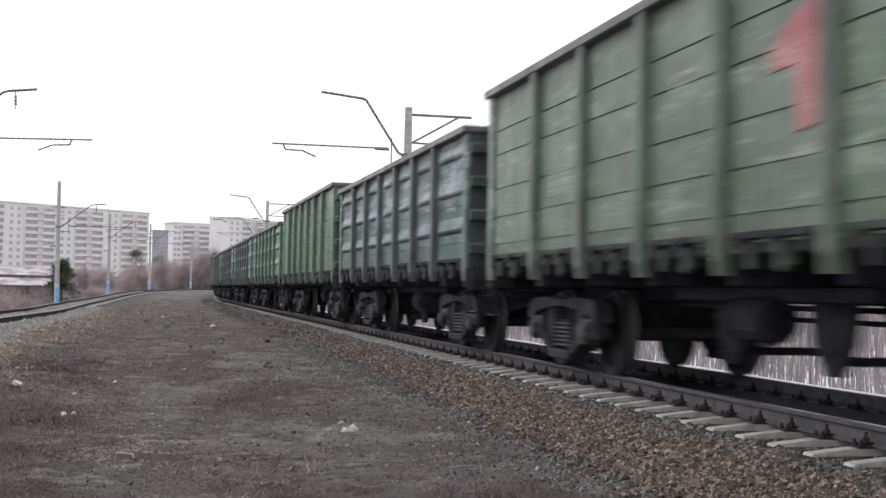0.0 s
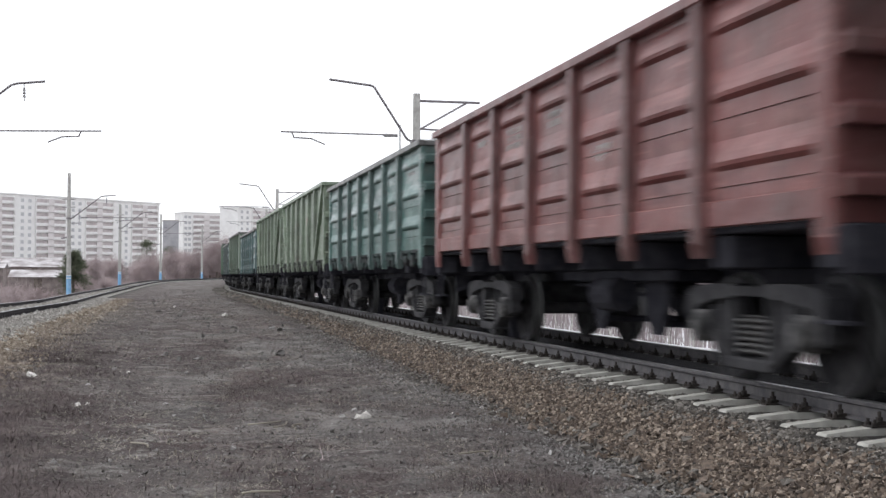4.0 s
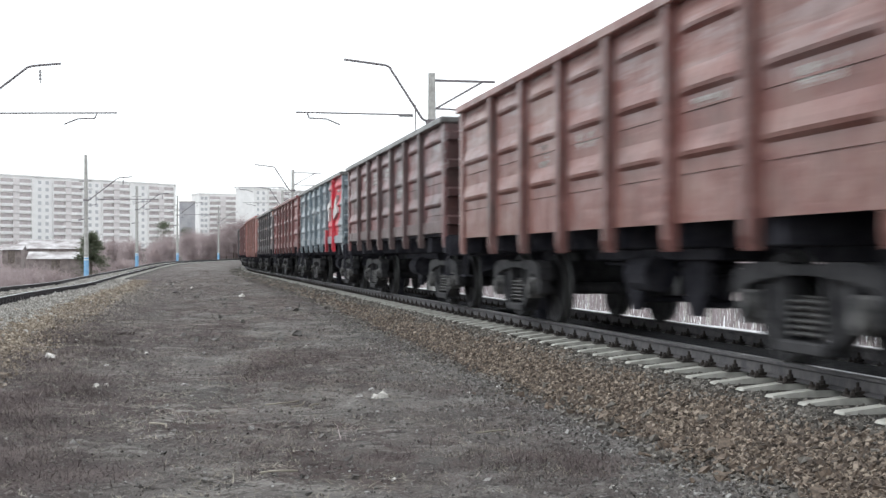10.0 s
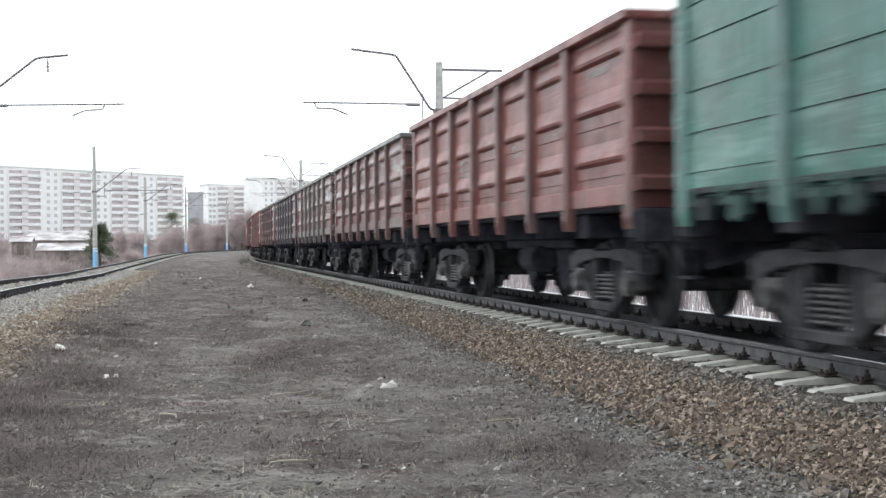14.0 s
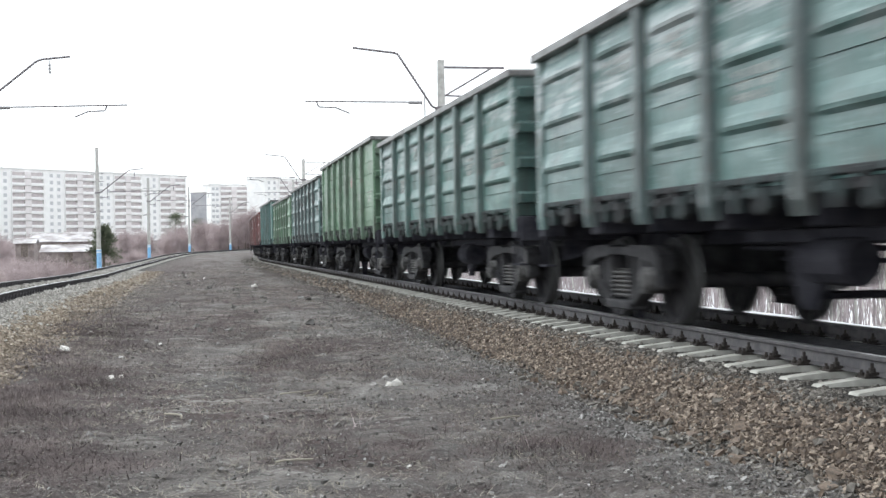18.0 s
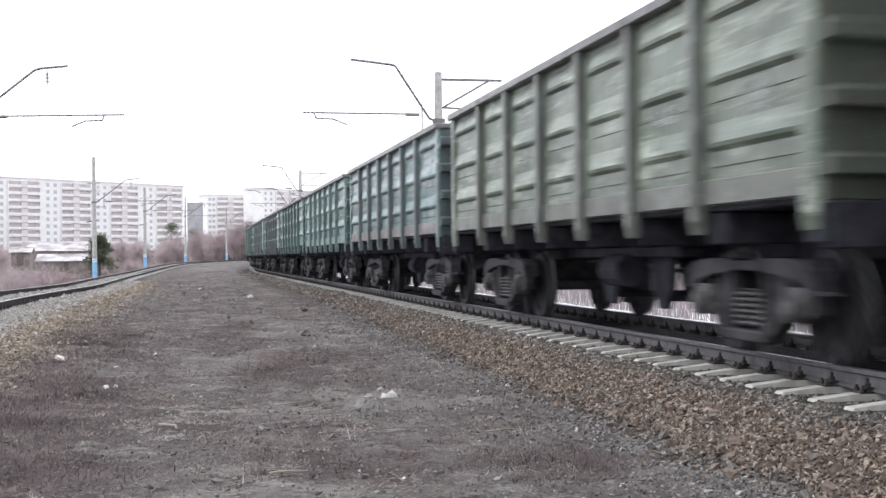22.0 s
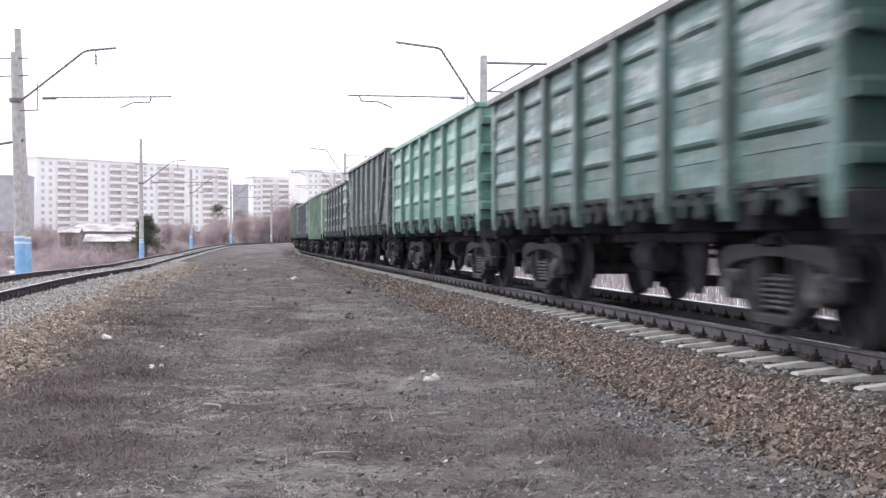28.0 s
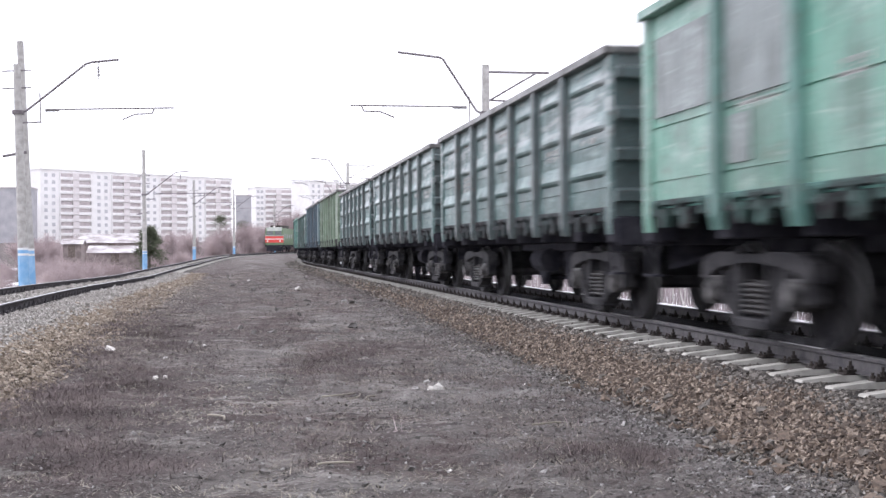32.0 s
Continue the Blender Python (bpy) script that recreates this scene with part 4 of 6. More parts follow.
def corner_step_mesh():
    """Pale corner bracket with the shunter's foot step under it."""
    bm = bmesh.new()
    box_into(bm, -0.12, 0.1, HALF - 0.3, HALF + 0.03, 0.98, 1.27, 0.015)
    for x in (-0.14, 0.14):
        tube_into(bm, (x, HALF - 0.04, 1.0), (x, HALF - 0.02, 0.62), 0.014, sides=6)
    box_into(bm, -0.16, 0.16, HALF - 0.12, HALF + 0.02, 0.6, 0.625)
    return meshed("corner_step", bm, UNDER)


def hose_mesh():
    """Brake hose hanging beside the coupler, and the uncoupling rod across the end beam."""
    bm = bmesh.new()
    pts = [Vector((BODY / 2 + 0.08 + 0.42 * u, 0.3, 1.0 - 1.7 * u * (1 - u) - 0.2 * u)) for u in (0, 0.15, 0.35, 0.55, 0.75, 1)]
    for a, b in zip(pts, pts[1:]):
        tube_into(bm, a, b, 0.03, sides=6)
    tube_into(bm, (BODY / 2 + 0.13, 0.1, 1.12), (BODY / 2 + 0.13, 1.4, 1.08), 0.018, sides=6)
    tube_into(bm, (BODY / 2 + 0.13, 1.4, 1.08), (BODY / 2 + 0.2, 1.42, 0.8), 0.018, sides=6)
    return meshed("brake_hose", bm, UNDER)


def ladder_mesh(top):
    """Rungs up the end wall beside the corner post."""
    bm = bmesh.new()
    x = BODY / 2 + 0.2
    for y in (0.95, 1.33):
        tube_into(bm, (x, y, 1.3), (x, y, top - 0.05), 0.016, sides=6)
        for z in (1.45, top - 0.2):
            tube_into(bm, (x, y, z), (BODY / 2, y, z), 0.014, sides=5)
    n = 6
    for i in range(n):
        z = 1.42 + i * (top - 1.62) / (n - 1)
        tube_into(bm, (x, 0.95, z), (x, 1.33, z), 0.013, sides=5)
    return meshed("ladder", bm, UNDER)


def top_rail_mesh(top):
    bm = bmesh.new()
    box_into(bm, -BODY / 2 - 0.03, BODY / 2 + 0.03, HALF - 0.05, HALF + 0.115, top - 0.02, top + 0.085, 0.012)
    box_into(bm, -BODY / 2 - 0.03, BODY / 2 + 0.03, -HALF - 0.115, -HALF + 0.05, top - 0.02, top + 0.085, 0.012)
    for sx in (-1, 1):
        box_into(bm, sx * BODY / 2 - 0.06, sx * BODY / 2 + 0.03, -HALF, HALF, top - 0.02, top + 0.08, 0.012)
    return meshed("top_rail", bm, UNDER)


def brace_mesh(x0, x1, z0, z1):
    bm = bmesh.new()
    a = 0.07
    poly_into(bm, [(x0 - a, z0), (x0 + a, z0), (x1 + a, z1), (x1 - a, z1)], "y", HALF + 0.0, HALF + 0.1)
    return meshed("diagonal_brace", bm, UNDER)


def marks_mesh(seed, st):
    """Faded stencilling: small broken white bars on a few bays."""
    rng = random.Random(seed)
    bm = bmesh.new()
    places = [-BODY / 2 + 1.1] + [(a + b) / 2 for a, b in zip(post_places(6), post_places(6)[1:])]
    out = HALF + 0.012
    for x in rng.sample(places, 4):
        z = rng.choice((2.24, 2.24, 2.8))
        wide = rng.uniform(0.35, 0.8)
        for k in range(rng.choice((1, 2, 3))):
            zz = z - k * 0.1
            xx = x - wide / 2
            while xx < x + wide / 2:
                l = rng.uniform(0.02, 0.05)
                if rng.random() < 0.75:
                    lo = rng.choice((0.0, 0.0, 0.03))
                    box_into(bm, xx, xx + 0.018, out - 0.03, out, zz + lo, zz + 0.075)
                    if rng.random() < 0.7:
                        u = rng.choice((0.0, 0.03, 0.057))
                        box_into(bm, xx + 0.018, xx + l, out - 0.03, out - 0.001, zz + u, zz + u + 0.018)
                xx += l + 0.025
    return meshed("stencilling", bm, WHITE_MARK)


def emblem_mesh(seed, out):
    bm = bmesh.new()
    poly_into(bm, [(-0.32, 2.13), (-0.04, 2.1), (0.0, 2.6), (0.34, 2.58), (0.34, 2.78), (0.06, 2.95), (-0.34, 3.05)], "y", out - 0.03, out)
    return meshed("emblem", bm, PINK_PATCH)


def red_edge(z, high, low):
    """Where a slanting border of the red field runs at height z."""
    return low + (high - low) * (z - 1.345) / 1.955


def red_panel_mesh(a, b, st):
    """A ribbed bay cut along the slanting borders of the red field; the painted part takes the second material."""
    mid, borders = (a + b) / 2, ((-3.3, -2.4), (-6.3, -4.85))
    bm = bmesh.new()
    bm.from_mesh(shared(("panel", round(b - a, 3), "open"), lambda: panel_mesh(round(b - a, 3), st["low"], st["top"], st["pattern"])))
    for high, low in borders:
        p0, p1 = Vector((low - mid, 0, 1.345)), Vector((high - mid, 0, 3.3))
        d = p1 - p0
        bmesh.ops.bisect_plane(bm, geom=bm.verts[:] + bm.edges[:] + bm.faces[:], plane_co=p0, plane_no=(d.z, 0, -d.x), dist=1e-5)
    for f in bm.faces:
        c = f.calc_center_median()
        if red_edge(c.z, *borders[1]) < c.x + mid < red_edge(c.z, *borders[0]):
            f.material_index = 1
    return meshed("panel", bm, [UNDER, RED_PATCH])


def white_sign_mesh():
    """The white sign on the red field: three slanting strokes."""
    bm = bmesh.new()
    y = HALF + 0.078
    poly_into(bm, [(-3.3, 2.0), (-3.12, 2.0), (-3.05, 2.34), (-2.86, 2.34), (-2.9, 2.52), (-3.75, 2.64), (-3.72, 2.44), (-3.3, 2.4)], "y", y - 0.1, y)
    poly_into(bm, [(-5.3, 2.2), (-4.4, 2.02), (-4.35, 2.3), (-5.1, 2.46)], "y", y - 0.1, y)
    poly_into(bm, [(-5.15, 2.5), (-4.5, 2.36), (-4.7, 2.54), (-5.2, 2.72)], "y", y - 0.1, y)
    return meshed("white_sign", bm, WHITE_SIGN)


WAGONS = []


def build_wagon(n, colour, style, label, mark=None):
    st = STYLES[style]
    mat = PAINTS[colour]
    root = tagged(new("gondola_wagon"), label, "wagon", "wagons of the goods train")
    posts = post_places(st["posts"])
    edges = [-BODY / 2] + posts + [BODY / 2]
    for a, b in zip(edges, edges[1:]):
        w = round(b - a, 3)
        if mark == "red_end" and a < -2.6:
            me = red_panel_mesh(a, b, st)
        else:
            me = shared(("panel", w, style), lambda: panel_mesh(w, st["low"], st["top"], st["pattern"]))
        child("panel", me, root, pose((a + b) / 2, 0, 0), mat)
        if st["hatches"]:
            child("hatch", shared(("hatch", w), lambda: hatch_mesh(w)), root, pose((a + b) / 2, 0, 0), GRIMY[colour])
    pm = shared(("post", style), lambda: post_mesh(0.19 if st["posts"] == 6 else 0.15, st.get("foot", 1.08), st["top"]))
    cm = shared(("corner", style), lambda: post_mesh(0.24, st.get("foot", 1.08), st["top"], 0.06))
    drab = SILL if colour == "brown" else POSTS.get(colour, mat)
    sill_mat = mat if colour in ("red", "orange_brown", "blue_grey", "sea", "grey_sea", "rust_red") else POSTS[colour] if colour in ("brick", "dark_red", "dark_brown", "black", "grey_olive") else SILL
    for x in posts:
        child("post", pm, root, pose(x, 0, 0), RED_PATCH if mark == "red_end" and x < -4 else drab)
    if st.get("sill"):
        for a, b in zip(edges, edges[1:]):
            w = round(b - a, 3)
            child("side_sill", shared(("sill", w), lambda: boxes("side_sill", UNDER, (-w / 2 + 0.1, w / 2 - 0.1, HALF - 0.05, HALF + 0.035, 1.335, 1.55), bevel=0.008)), root, pose((a + b) / 2, 0, 0), sill_mat)
    for x in (-BODY / 2 + 0.12, BODY / 2 - 0.12):
        child("corner_post", cm, root, pose(x, 0, 0), mat)
    child("top_rail", shared(("rail", style), lambda: top_rail_mesh(st["top"])), root, None, mat if colour in ("red", "orange_brown", "rust_red", "mint", "turquoise", "olive") else RIM)
    child("side_wall", shared(("far", style), lambda: far_side_mesh(st)), root, None, mat)
    # End walls take the darker post paint: their shade is put into colour.
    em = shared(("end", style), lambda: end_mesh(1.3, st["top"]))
    child("end_wall", em, root, pose(BODY / 2, 0, 0), drab)
    child("end_wall", em, root, pose(-BODY / 2, 0, 0, 0, 0, 180), drab)
    for k, (nm, b) in enumerate(frame_parts()):
        child(nm, shared(("frame", k), lambda: boxes(nm, UNDER, b, bevel=0.015)), root)
    if style == "braced":
        for sx in (-1, 1):
            a = BODY / 2 - 0.2
            child("diagonal_brace", shared(("brace", sx), lambda: brace_mesh(sx * a, sx * (a - 1.86), st["top"] - 0.02, 1.45)), root, None, mat)
    child("brake_cylinder", shared("gear", brake_gear_mesh), root)
    child("air_tank", shared("tank", tank_mesh), root, pose(0.1, -0.95, 0.86))
    fm = shared("flap", hopper_flap_mesh)
    for x in (-0.9, 0.9):
        child("brake_lever_bracket", fm, root, pose(x, 0, 0))
    for yaw in (0, 180):
        child("coupler", shared("coupler", coupler_mesh), root, pose(0, 0, 0, 0, 0, yaw))
        child("brake_hose", shared("hose", hose_mesh), root, pose(0, 0, 0, 0, 0, yaw))
    for x in (-BODY / 2 + 0.1, BODY / 2 - 0.1):
        child("corner_step", shared("corner_step", corner_step_mesh), root, pose(x, 0, 0))
    child("ladder", shared(("ladder", style), lambda: ladder_mesh(st["top"])), root, pose(0, 0, 0), drab)
    for x in (-4.33, 4.33):
        bm_me = shared("bolster", lambda: boxes("bogie", BOGIE, (-0.22, 0.22, -0.9, 0.9, 0.5, 0.86), (-0.3, 0.3, -0.3, 0.3, 0.84, 0.99), bevel=0.02))
        bogie = child("bogie", bm_me, root, pose(x, 0, 0))
        for side in (-1, 1):
            turn = pose(0, side * 1.06, 0, 0, 0, 0 if side > 0 else 180)
            child("side_frame", shared("frame", side_frame_mesh), bogie, turn)
            child("spring", shared("spring", spring_mesh), bogie, turn)
            for dx in (-0.925, 0.925):
                child("axle_box", shared("axle_box", axle_box_mesh), bogie, turn @ pose(dx, 0, 0))
        for k, dx in enumerate((-0.925, 0.925)):
            w = child("wheelset", shared("wheelset", wheelset_mesh), bogie, pose(dx, 0, 0.475))
            WHEELS[k].append(w)
    tagged(child("stencilling", shared(("marks", n % 7, style), lambda: marks_mesh(n % 7, st)), root), kind="stuff")
    out = HALF + (0.066 if st["pattern"] == "ribs" else 0.02)
    if mark == "emblem":
        child("emblem", shared(("emblem", style), lambda: emblem_mesh(1, out)), root, pose(-1.95, 0, 0), None, "faded red painted sign")
    if mark == "patches":
        for x, w, z0, z1 in ((5.25, 1.5, 2.3, 3.15), (3.37, 1.4, 2.26, 3.36), (3.75, 0.5, 1.68, 2.12), (-0.2, 1.3, 2.4, 3.2)):
            bm = bmesh.new()
            box_into(bm, x - w / 2, x + w / 2, HALF - 0.01, out + 0.002, z0, z1)
            part("repair_patch", bm, GREY_PATCH, root, "grey repainted patch")
    if mark == "signs":
        for x, w, z0, z1, mat_sign, what in ((3.3, 1.15, 2.52, 2.78, FADED_SIGN, "faded pale lettering field"), (1.55, 0.45, 2.68, 2.75, FADED_SIGN, "worn white stroke"), (0.1, 0.55, 2.44, 2.74, FADED_SIGN, "worn white oval sign"),
                                             (3.45, 0.75, 1.42, 1.62, GREY_PATCH, "grey repainted patch"), (5.3, 0.5, 1.75, 1.95, FADED_SIGN, "faded white lettering"), (5.3, 0.4, 2.5, 2.62, FADED_SIGN, "faded white lettering")):
            bm = bmesh.new()
            if w == 0.55:
                poly_into(bm, [(x + 0.28 * math.cos(a * 0.5236), (z0 + z1) / 2 + 0.16 * math.sin(a * 0.5236)) for a in range(12)], "y", HALF - 0.01, out - 0.012)
            else:
                box_into(bm, x - w / 2, x + w / 2, HALF - 0.01, out - 0.012, z0, z1)
            part("sign", bm, mat_sign, root, what)
    if mark == "red_end":
        child("white_sign", white_sign_mesh(), root, None, None, "white painted sign")
        bm = bmesh.new()
        box_into(bm, -2.52 - 0.1, -2.52 + 0.1, HALF + 0.02, HALF + 0.103, 1.085, 1.75)
        part("red_post_foot", bm, RED_PATCH, root, "red painted foot of a post")
    WAGONS.append((n, root))


WHEELS = ([], [])
LOOKS = {
    "petrol": "grey-petrol gondola wagon with pressed ribbed sides and chalked paint",
    "dark_petrol": "dark petrol gondola wagon with ribbed, worn sides",
    "deep_teal": "dark teal gondola wagon with ribbed dusty sides",
    "grey_sea": "grey sea-green gondola wagon with ribbed sides and open post feet",
    "sea": "sea green gondola wagon with scuffed ribbed sides and open post feet",
    "dark_red": "dark red-brown gondola wagon with rubbed white patches",
    "rust_red": "rust-red gondola wagon with faded sides and open post feet",
    "brick": "brick-red gondola wagon with worn sides and chalky patches",
    "teal": "teal green gondola wagon with scuffed steel sides",
    "turquoise": "bright turquoise gondola wagon with grey repaired patches",
    "green": "green gondola wagon with seamed flat sides and hatch latches",
    "mint": "pale mint green gondola wagon with smooth seamed sides",
    "grey_mint": "dull grey-green gondola wagon with seamed sides",
    "leaf_green": "bright green gondola wagon with seamed sides",
    "olive": "pale olive green gondola wagon with dusty sides",
    "grey_olive": "grey-olive gondola wagon with heavily chalked paint",
    "grey_green": "grey-green gondola wagon with scraped ribbed sides",
    "red": "red-brown gondola wagon with ribbed sides and open post feet",
    "orange_brown": "rusty orange-brown gondola wagon with open post feet",
    "brown": "dirty brown gondola wagon with faded red patches",
    "dark_brown": "dark brown gondola wagon streaked with rust",
    "black": "blackened gondola wagon with rusty orange patches",
    "blue_grey": "blue-grey gondola wagon with a bright red field and white sign",
    "blue": "blue gondola wagon with dusty ribbed sides",
}
CONSIST = """-10 dark_petrol ribbed;-9 green ribbed;-8 dark_petrol ribbed;-7 green plank;-6 dark_petrol ribbed;-5 dark_petrol ribbed;-4 petrol ribbed;
-3 leaf_green ribbed;-2 leaf_green plank;-1 dark_petrol ribbed;0 green plank emblem;1 grey_sea open;2 olive braced;3 olive braced emblem;4 deep_teal ribbed;5 red open;6 black open;
7 red open;8 orange_brown low_smooth signs;9 black open;10 red open;11 blue_grey open red_end;12 dark_red open;13 rust_red open_low;14 brick open;15 dark_brown open;16 brown open;
17 brick open;18 red open;19 teal plank;20 leaf_green ribbed;21 petrol ribbed_high;22 leaf_green plank emblem;23 deep_teal ribbed;24 petrol ribbed;25 dark_petrol ribbed;26 deep_teal ribbed;
27 sea open;28 petrol open;29 grey_olive open;30 green plank emblem;31 green plank emblem;32 petrol open;33 mint smooth;34 dark_petrol open;35 grey_green braced;
36 turquoise ribbed_high;37 deep_teal ribbed;38 blue plank;39 grey_mint plank;40 petrol ribbed;41 petrol ribbed;42 petrol ribbed;43 turquoise patched patches;44 petrol ribbed;45 green plank"""


def build_train():
    for line in CONSIST.replace("\n", "").split(";"):
        w = line.split()
        build_wagon(int(w[0]), w[1], w[2], LOOKS[w[1]], w[3] if len(w) > 3 else None)


# ---- catenary masts ----
def ring_tube(bm, pts, r, sides=6):
    for a, b in zip(pts, pts[1:]):
        tube_into(bm, a, b, r, sides=sides)


def build_mast(s, lat, height, toward, banded, base_z=-0.6, taper=(0.2, 0.13), lean=0.0, arms=True, drop=0.0):
    """A concrete mast with its bracket over the track; toward is +1 when the track lies to its right."""
    x, y, a = along(s, lat)
    root = tagged(new("catenary_mast"), "pale concrete mast with blue painted foot and iron bracket" if banded else "grey concrete mast with iron bracket arms", "mast", "masts along the line")
    root.matrix_basis = pose(x, y, base_z + lift(s, lat), 0, lean, -math.degrees(a))
    h = height - base_z
    bm = bmesh.new()
    z0 = 1.55 if banded else 0.0
    r = lambda z: taper[0] + (taper[1] - taper[0]) * z / h
    tube_into(bm, (0, 0, z0 + (0.25 if banded else 0)), (0, 0, h), r(z0), taper[1], 14)
    part("pole", bm, POLE, root)
    if banded:
        bm = bmesh.new()
        tube_into(bm, (0, 0, -0.4), (0, 0, z0), r(0) + 0.004, r(z0) + 0.004, 14)
        part("blue_band", bm, POLE_BLUE, root, "blue painted foot")
        bm = bmesh.new()
        tube_into(bm, (0, 0, z0), (0, 0, z0 + 0.25), r(z0) + 0.004, r(z0 + 0.25) + 0.004, 14)
        part("blue_band", bm, POLE_BLUE, root, "blue painted foot")
        for z in (z0 - 0.04, z0 + 0.17):
            bm = bmesh.new()
            tube_into(bm, (0, 0, z), (0, 0, z + 0.085), r(z) + 0.008, r(z) + 0.008, 14)
            part("white_ring", bm, POLE_WHITE, root, "white painted ring")
    if not arms:
        return root
    t = toward
    h -= drop
    zf = h - 1.78
    bm = bmesh.new()
    ring_tube(bm, [(t * 0.15, 0, zf), (t * 0.3, 0, zf + 0.05), (t * 2.5, 0, h + 0.0), (t * 2.7, 0, h + 0.06), (t * 3.7, 0, h + 0.15)] if t > 0 else
              [(t * 0.15, 0, zf), (t * 0.35, 0, zf + 0.08), (t * 1.6, 0, h + 0.2), (t * 1.75, 0, h + 0.25), (t * 3.25, 0, h + 0.41)], 0.043)
    box_into(bm, -0.2, 0.2, -0.2, 0.2, zf - 0.08, zf + 0.06)
    part("bracket", bm, IRON, root)
    bm = bmesh.new()
    zr = h - 1.7 if t > 0 else h - 1.55
    far = 0.25 if t > 0 else 0.0
    ring_tube(bm, [(t * (1.22 + far), 0, zr), (t * (5.45 + far if t > 0 else 5.0), 0, zr)], 0.028)
    ring_tube(bm, [(t * 0.15, 0, zf - 0.4), (t * (0.65 + 0.7 * far), 0, zf - 0.38)], 0.028)
    ring_tube(bm, [(t * (0.62 + 0.7 * far), 0, zf - 0.38), (t * (0.62 + 0.7 * far), 0, zf + (0.7 if t > 0 else 0.6))], 0.024)
    part("registration_arm", bm, IRON, root)
    bm = bmesh.new()
    o = 0.36 if t > 0 else 0.0
    ring_tube(bm, [(t * (4.6 + o), 0, zr), (t * (4.52 + o), 0, zr - 0.2), (t * (3.9 + o), 0, zr - 0.22), (t * (3.4 + o), 0, zr - 0.42)], 0.026)
    part("steady_arm", bm, IRON, root)
    bm = bmesh.new()
    for i in range(4):
        tube_into(bm, (t * (0.72 + far + 0.13 * i), 0, zr - 0.02), (t * (0.85 + far + 0.13 * i), 0, zr - 0.02), 0.07, 0.05, 8)
    part("insulator", bm, PORCELAIN, root)
    if t > 0:
        bm = bmesh.new()
        tube_into(bm, (2.95, 0, h + 0.09), (2.95, 0, h - 0.6), 0.016, sides=5)
        for i in range(3):
            tube_into(bm, (2.95, 0, h - 0.1 - 0.13 * i), (2.95, 0, h - 0.2 - 0.13 * i), 0.035, 0.06, 8)
        part("insulator", bm, PORCELAIN, root)
    for z in (h - 0.25, h - 0.9) if banded else ():
        bm = bmesh.new()
        tube_into(bm, (-0.55, 0, z), (0.5, 0, z + 0.03), 0.025, sides=6)
        part("crossbar", bm, IRON, root)
    if banded:
        bm = bmesh.new()
        tube_into(bm, (-0.62, 0, h - 3.42), (0.25, 0, h - 3.28), 0.05, sides=6)
        part("crossbar", bm, IRON, root)
    else:
        bm = bmesh.new()
        box_into(bm, -0.1, 2.4, -0.04, 0.04, h - 0.3, h - 0.22)
        tube_into(bm, (0.15, 0, h - 1.3), (1.9, 0, h - 0.28), 0.035, sides=6)
        tube_into(bm, (0.1, 0, h - 1.3), (2.2, 0, h - 1.36), 0.035, sides=6)
        part("feeder_arm", bm, IRON, root)
    return root


def build_masts():
    for k, s in enumerate((48.4, 105, 150, 192, 238)):
        build_mast(s, LEFT - (2.88 if k == 0 else 2.9), (8.05, 9.5, 9.1, 9.9, 10.0)[k], 1, True, drop=(0.0, 1.9, 1.0, 1.2, 1.2)[k], lean=(-1.5, -0.3, 0, 0, 0)[k])
    build_mast(51.5, LEFT - 3.13, 9.45, 1, True, lean=-2.1, arms=False)
    for s in (45, 108, 160):
        build_mast(s, 3.05, 7.7 + (s - 45) * 0.012, -1, False)


# ---- far buildings ----
def build_block(name, bearing0, bearing1, dist0, dist1, top, floors, label, sections=4, depth=13.0, base=-4.0):
    """A slab block whose long front runs between two bearings (degrees) and distances from the viewer."""
    a0, a1 = radians(bearing0), radians(bearing1)
    p0 = Vector((dist0 * math.sin(a0), dist0 * math.cos(a0)))
    p1 = Vector((dist1 * math.sin(a1), dist1 * math.cos(a1)))
    L = (p1 - p0).length
    root = tagged(new(name), label, "building")
    root.matrix_basis = pose(p0.x, p0.y, 0, 0, 0, math.degrees(math.atan2(p1.y - p0.y, p1.x - p0.x)))
    bm = bmesh.new()
    box_into(bm, 0, L, 0.3, depth, base, top - 0.5)
    part("wall", bm, PANEL_WHITE, root)
    bm = bmesh.new()
    box_into(bm, -0.3, L + 0.3, -0.1, depth + 0.3, top - 0.5, top)
    part("roof", bm, PANEL_WHITE, root)
    sec = L / sections
    fh = 2.8
    win = shared("far_window", lambda: window_mesh())
    lw = sec * 0.58
    lgm = shared((name, "loggia"), lambda: loggia_mesh(lw))
    for k in range(sections):
        for f in range(floors):
            z = top - 1.3 - fh * (f + 1)
            for xx in (0.1, 0.24):
                child("window", win, root, pose(sec * (k + xx), 0.3, z))
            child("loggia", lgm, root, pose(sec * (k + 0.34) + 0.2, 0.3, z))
    return root


def window_mesh():
    bm = bmesh.new()
    box_into(bm, -0.75, 0.75, -0.05, 0.02, 0.8, 2.2)
    me = meshed("window", bm, GLASS)
    return me


